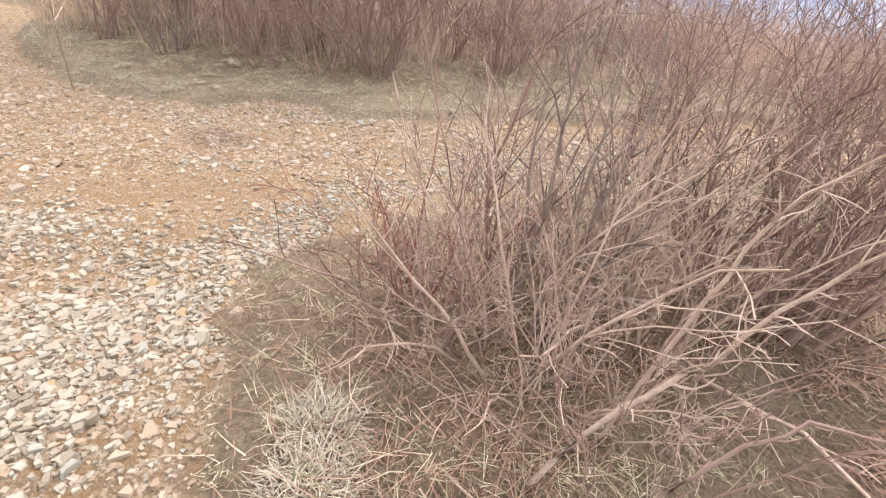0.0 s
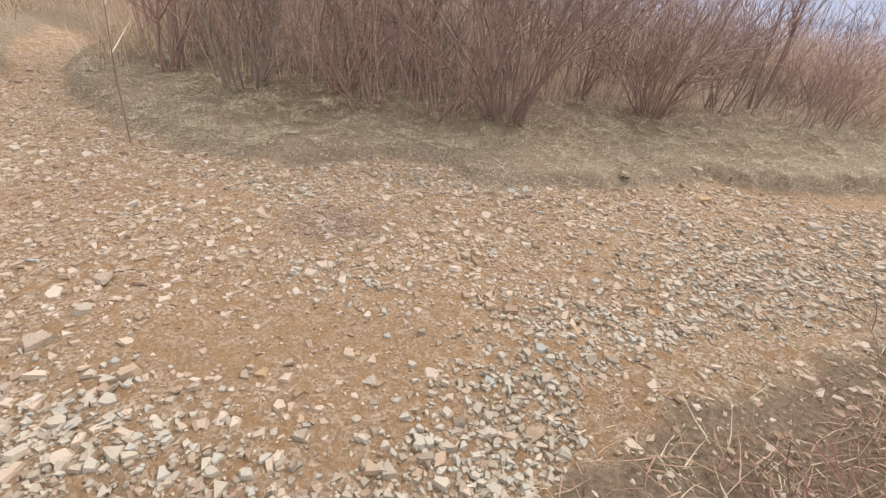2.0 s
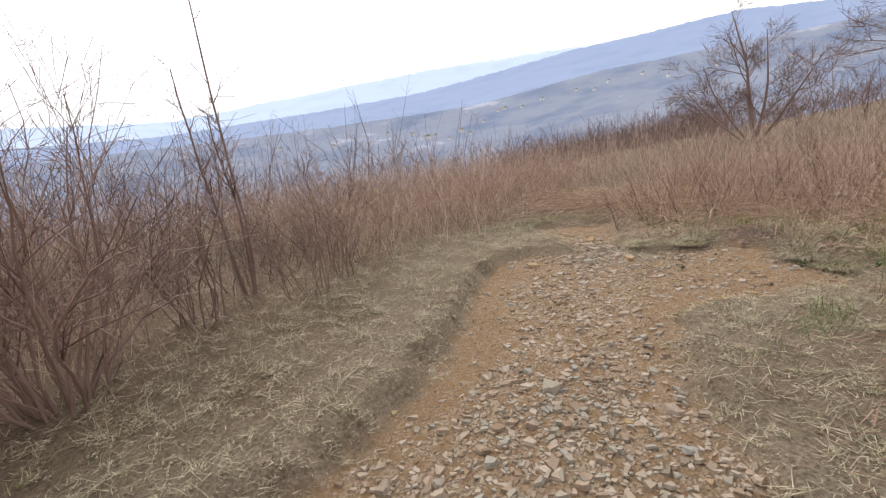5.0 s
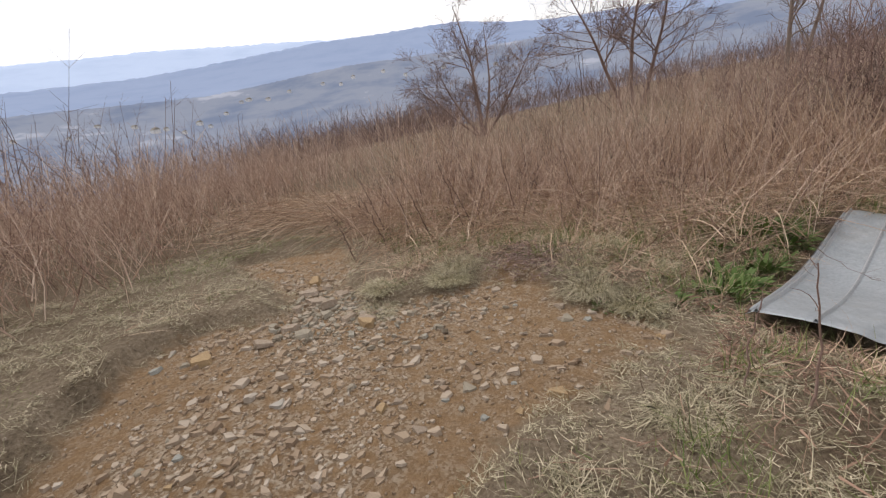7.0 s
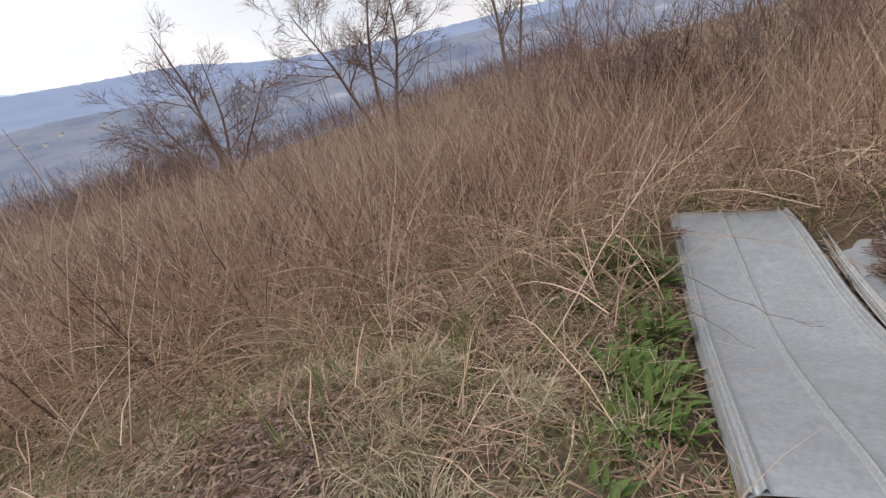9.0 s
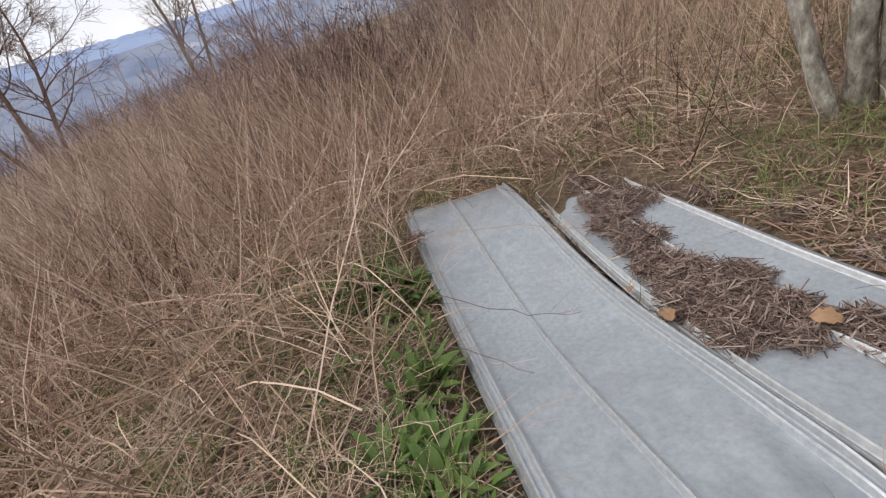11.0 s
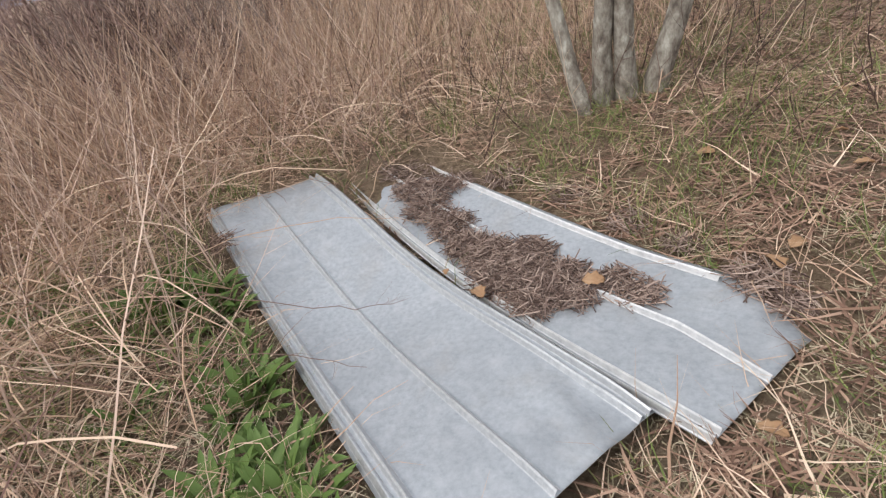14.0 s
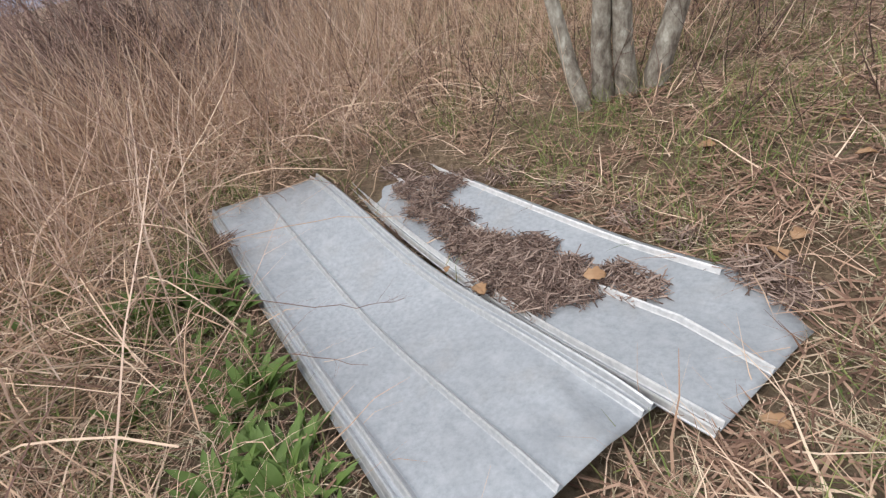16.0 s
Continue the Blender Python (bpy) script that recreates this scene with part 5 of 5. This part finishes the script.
def tuft(x, y, n, length, mat, label, seed, lean=0.55, droop=0.3):
    """A clump of arching grass."""
    g = np.random.default_rng(seed)
    a, q = g.uniform(0, 6.28, n), 0.13 * np.sqrt(g.uniform(0, 1, n))
    L = length * g.uniform(0.5, 1.1, n)
    b = np.stack([np.cos(a) * q, np.sin(a) * q, np.full(n, -0.01)], 1)
    s = lean * g.uniform(0.1, 1.6, n)
    a = a + g.normal(0, 0.9, n)
    P = grown(g, b, np.stack([np.cos(a) * s, np.sin(a) * s, np.ones(n)], 1), L, 6, 0.13, -droop)
    P[..., 2] = np.maximum(P[..., 2], 0.003)
    me = mesh_of("grass_tuft", *ribbons(P, np.full((n, 1), 0.0020) * np.linspace(1, 0.3, 6)[None], np.stack([-np.sin(a), np.cos(a), 0 * a], 1)), mat)
    ob = tagged(new("grass_tuft", me), label, "grass tuft", "grass tufts")
    ob.location = (x, y, land1(x, y))


tuft(-0.2, 0.98, 650, 0.21, M_DRYTUFT, "bleached dry grass tuft at the edge of the rubble", 60, 1.5, 0.5)
tuft(-0.14, 0.76, 520, 0.2, M_DRYTUFT, "bleached dry grass tuft at the edge of the rubble", 61, 1.5, 0.5)
for k, (x, y, n, size) in enumerate(((5.62, 5.5, 900, 0.24), (5.42, 5.55, 700, 0.2), (5.25, 4.6, 1100, 0.25), (5.1, 4.36, 800, 0.21), (6.0, 4.9, 700, 0.24), (5.85, 4.5, 800, 0.24), (4.1, 4.3, 450, 0.17), (5.5, 4.66, 800, 0.22),
                                    (5.0, 5.95, 600, 0.16), (4.4, 4.05, 450, 0.17), (3.6, 4.75, 420, 0.16), (5.6, 4.2, 600, 0.2), (6.1, 5.6, 600, 0.2), (5.28, 6.0, 500, 0.17), (6.5, 5.0, 700, 0.24), (5.8, 5.85, 600, 0.2), (5.0, 4.3, 500, 0.17))):
    tuft(x, y, n, size * 0.72, M_TUFT if k % 2 else M_TURF, "arching dry pale green grass tuft by the bare soil", 70 + k, 0.9, 0.4)


def green_plant(x, y, size, leaves, seed, label):
    """A clump of upright lance-shaped leaves, each a part."""
    g = np.random.default_rng(seed)
    root = thing("green_plant", (x, y, land1(x, y)), label, "plant", "green plants by the sheet")
    for i in range(int(leaves * 1.5)):
        a, q = g.uniform(0, 6.28), 0.10 * size / 0.2 * math.sqrt(g.uniform(0, 1))
        L = size * 0.85 * g.uniform(0.45, 1.1)
        s = g.uniform(0.3, 1.3)
        P = grown(g, np.array([[math.cos(a) * q, math.sin(a) * q, -0.01]]), np.array([[math.cos(a) * s, math.sin(a) * s, 1.0]]), np.array([L]), 6, 0.06, -0.16)
        across = np.array([[-math.sin(a), math.cos(a), 0.0]])
        W = L * 0.125 * np.array([[0.35, 0.8, 1.0, 0.9, 0.55, 0.06]])
        v1, f1 = ribbons(P, W, across)
        v1 = v1.reshape(6, 2, 3)
        mid = (v1[:, 0] + v1[:, 1]) / 2 - np.array([0, 0, 1]) * W[0][:, None] * 0.35
        V = np.stack([v1[:, 0], mid, v1[:, 1]], 1).reshape(-1, 3)
        r = np.arange(5) * 3
        F = np.concatenate([np.stack([r, r + 1, r + 4, r + 3], 1), np.stack([r + 1, r + 2, r + 5, r + 4], 1)])
        under("leaf", mesh_of("leaf", V, F, M_GREEN, True), root)


for k, (x, y, s, n) in enumerate(((5.5, 3.72, 0.2, 34), (5.62, 3.62, 0.19, 32), (5.72, 3.78, 0.17, 30), (5.4, 3.85, 0.17, 26), (5.86, 3.5, 0.16, 26), (5.98, 3.38, 0.15, 22), (6.3, 3.15, 0.19, 32), (6.5, 3.2, 0.19, 30), (6.45, 3.02, 0.17, 24), (6.7, 3.3, 0.14, 20),
                                 (7.04, 3.44, 0.13, 18), (4.84, 1.48, 0.1, 20), (4.7, 1.4, 0.09, 16), (7.3, 1.85, 0.12, 18), (4.47, 2.05, 0.07, 12), (5.1, 4.35, 0.1, 16), (4.5, 3.1, 0.08, 14), (5.35, 4.0, 0.12, 18), (5.32, 3.74, 0.15, 22), (6.08, 3.3, 0.15, 22), (6.2, 3.42, 0.14, 20), (6.62, 3.05, 0.16, 22), (5.8, 3.65, 0.15, 24), (6.45, 3.4, 0.13, 18), (5.92, 3.46, 0.2, 28), (5.6, 3.7, 0.22, 32), (6.2, 3.64, 0.16, 22), (6.58, 3.2, 0.22, 30), (7.17, 3.46, 0.18, 22), (6.4, 3.1, 0.2, 26), (5.15, 4.15, 0.13, 16), (5.05, 4.55, 0.1, 14))):
    while on_sheets(np.array([x]), np.array([y]), 0.13)[0] and y > 3.0:
        x, y = x + 0.0112, y + 0.0166
    green_plant(x, y, s * 0.85, n, 400 + k, "clump of fresh green lance-shaped leaves beside the metal sheet" if k < 10 else "low clump of fresh green leaves in dead grass")


def loose_stem(points, radius, mat, label, seed, twigs=4):
    """A single dead stem leaning or lying over other things."""
    g = np.random.default_rng(seed)
    c = np.array(points, float)
    t = np.linspace(0, len(c) - 1, 14)
    P = np.stack([np.interp(t, np.arange(len(c)), c[:, i]) for i in range(3)], 1)[None] + g.normal(0, 0.006, (1, 14, 3))
    R = radius * np.linspace(1, 0.35, 14)[None]
    root = tagged(new("weed_stalk", mesh_of("weed_stalk", *tubes(P, R, 5), mat, True)), label, "weed", "loose dead weeds")
    if twigs:
        Q, QR = offshoots(g, P, R, twigs, 0.18, 5, 0.2, 0.9, 0.3, 1.0, 0.0, 0.6)
        for i in range(len(Q)):
            under("twig", mesh_of("twig", *tubes(Q[i:i + 1], QR[i:i + 1]), mat), root)


loose_stem(((6.8, 3.3, 0.1), (6.3, 2.85, 0.13), (5.9, 2.6, 0.06), (5.6, 2.45, -0.05)), 0.0028, M_STRAW, "thin pale dead stem lying across the sheet", 501, 6)
loose_stem(((6.45, 3.2, 0.1), (6.0, 3.2, 0.1), (5.65, 3.1, 0.0), (5.5, 3.0, -0.03)), 0.0025, M_LITTER, "thin dark dead twig lying across the sheet", 502, 7)
loose_stem(((6.95, 2.9, 0.0), (6.6, 2.6, 0.12), (6.2, 2.2, 0.1)), 0.0025, M_STRAW, "thin pale dead stem lying across the sheet", 503, 4)
loose_stem(((6.2, 3.5, 0.05), (5.8, 3.4, 0.1), (5.45, 3.35, 0.03)), 0.0025, M_LITTER, "thin dark dead twig lying across the sheet", 507, 7)
loose_stem(((6.55, 3.1, 0.0), (6.52, 3.0, 0.25), (6.5, 2.95, 0.5), (6.45, 2.9, 0.75)), 0.004, M_BARK_RED, "thin upright dark dead stem beside the sheet", 504, 5)
loose_stem(((4.28, 4.07, 0.0), (4.3, 4.05, 0.2), (4.34, 4.0, 0.42)), 0.005, M_BARK_RED, "thin upright dark shoot in the grass", 505, 3)
loose_stem(((4.15, 3.9, 0.0), (4.16, 3.88, 0.3), (4.1, 3.95, 0.62)), 0.006, M_BARK_RED, "thin upright dark shoot in the grass", 506, 5)
for k, (x, y, dx, dy, h) in enumerate(((6.35, 6.1, 0.1, 0.2, 0.65), (6.3, 5.9, 0.05, 0.25, 0.6), (6.5, 6.4, 0.1, 0.3, 0.7), (6.2, 6.3, 0.0, 0.2, 0.5), (6.7, 5.7, 0.0, 0.2, 0.7), (6.9, 5.2, 0.1, 0.15, 0.75), (6.45, 5.5, 0.0, 0.25, 0.55), (6.1, 6.6, 0.05, 0.2, 0.5), (7.2, 4.6, 0.1, 0.2, 0.7))):
    z = land1(x, y)
    loose_stem(((x, y, z - 0.02), (x + dx * 0.5, y + dy * 0.5, z + h * 0.5), (x + dx, y + dy, z + h)), 0.0062, M_DARKSTEM, "thin dark upright dead stem in the brush", 520 + k, 6)
for k in range(26):
    x, y = rng.uniform(6.3, 8.0), rng.uniform(3.4, 5.2)
    if on_sheets(np.array([x]), np.array([y]), 0.1)[0]:
        continue
    a, L, z = rng.uniform(0, 6.28), rng.uniform(0.35, 0.75), land1(x, y)
    loose_stem(((x, y, z + 0.03), (x + math.cos(a) * L / 2, y + math.sin(a) * L / 2, z + 0.12), (x + math.cos(a) * L, y + math.sin(a) * L, z + 0.08)), 0.0022, M_STRAW, "long pale dead stem lying on matted grass", 540 + k, 2)


# arching branches of the shrub where the walk begins
loose_stem(((0.55, 0.95, -0.02), (0.62, 0.9, 0.3), (0.81, 0.97, 0.66), (0.95, 0.95, 0.87), (1.05, 0.94, 1.16), (1.13, 0.9, 1.36)), 0.013, M_PALEWOOD, "thick pale arching dead branch beside the track", 560, 9)
loose_stem(((0.9, 1.2, 0.0), (0.95, 1.16, 0.6), (0.98, 1.14, 0.99), (1.02, 1.13, 1.24), (1.03, 1.05, 1.39), (1.1, 1.0, 1.55)), 0.010, M_PALEWOOD, "pale arching dead branch beside the track", 561, 8)
loose_stem(((0.7, 0.72, 0.05), (0.89, 0.72, 0.64), (1.0, 0.73, 0.87), (1.08, 0.7, 1.0), (1.16, 0.62, 1.06)), 0.008, M_BARK_RED, "dark red arching branch beside the track", 562, 5)
loose_stem(((-0.06, 2.15, 0.0), (-0.02, 2.18, 0.42), (0.01, 2.5, 0.81), (-0.08, 2.75, 1.2)), 0.009, M_BARK_ROSE, "tall dark red shoot beside the track", 563, 6)


# ---- houses far down in the valley ----
def far_house(az, el, r, w, label):
    a = radians(az)
    x, y, z = 2 + r * math.cos(a), 4.5 + r * math.sin(a), 1.3 + r * math.tan(radians(el))
    root = thing("house", (x, y, z), label, "house", "village houses")
    root.rotation_euler = (0, 0, a + 0.4)
    for nm, pts, mat in (("wall", ((-1, -0.6, -1), (1, -0.6, -1), (1, 0.6, -1), (-1, 0.6, -1), (-1, -0.6, 0.4), (1, -0.6, 0.4), (1, 0.6, 0.4), (-1, 0.6, 0.4)), M_WALLS),
                         ("roof", ((-1.1, -0.7, 0.4), (1.1, -0.7, 0.4), (1.1, 0.7, 0.4), (-1.1, 0.7, 0.4), (-1.0, -0.05, 0.9), (1.0, -0.05, 0.9), (1.0, 0.05, 0.9), (-1.0, 0.05, 0.9)), M_BOULDER)):
        under(nm, mesh_of(nm, np.array(pts) * w, np.array(((0, 1, 5, 4), (1, 2, 6, 5), (2, 3, 7, 6), (3, 0, 4, 7), (4, 5, 6, 7), (3, 2, 1, 0))), mat), root)


def valley_place(el, top):
    """How far off the valley's slope shows at an elevation."""
    return 140 + 1360 * ((el + 9.0) / (top + 9.0)) ** 1.11


for k, (az, el, top, w) in enumerate(((36.2, 3.7, 4.9, 9), (37.0, 3.6, 4.9, 6), (34.2, 3.6, 5.2, 7), (45.8, 1.6, 4.5, 10), (44.8, 1.7, 4.5, 6), (41.6, 1.9, 4.6, 8), (40.6, 1.5, 4.6, 5), (31.8, 4.2, 5.5, 6), (28.0, 4.6, 5.9, 6), (24.5, 5.0, 6.3, 6), (26.0, 4.4, 6.2, 5), (47.5, 2.2, 4.4, 7),
                                     (50.5, 2.6, 4.3, 7), (53.0, 1.8, 4.3, 5), (21.0, 5.2, 6.3, 6), (18.5, 4.6, 6.4, 5), (43.2, 1.2, 4.6, 5), (38.8, 2.6, 4.7, 6), (57.0, 2.0, 4.2, 6), (14.0, 4.8, 6.4, 6), (8.0, 4.4, 6.5, 6), (63.0, 2.4, 4.1, 6))):
    far_house(az, el, valley_place(el, top) - 12, w, "small pale house far down in the hazy valley")
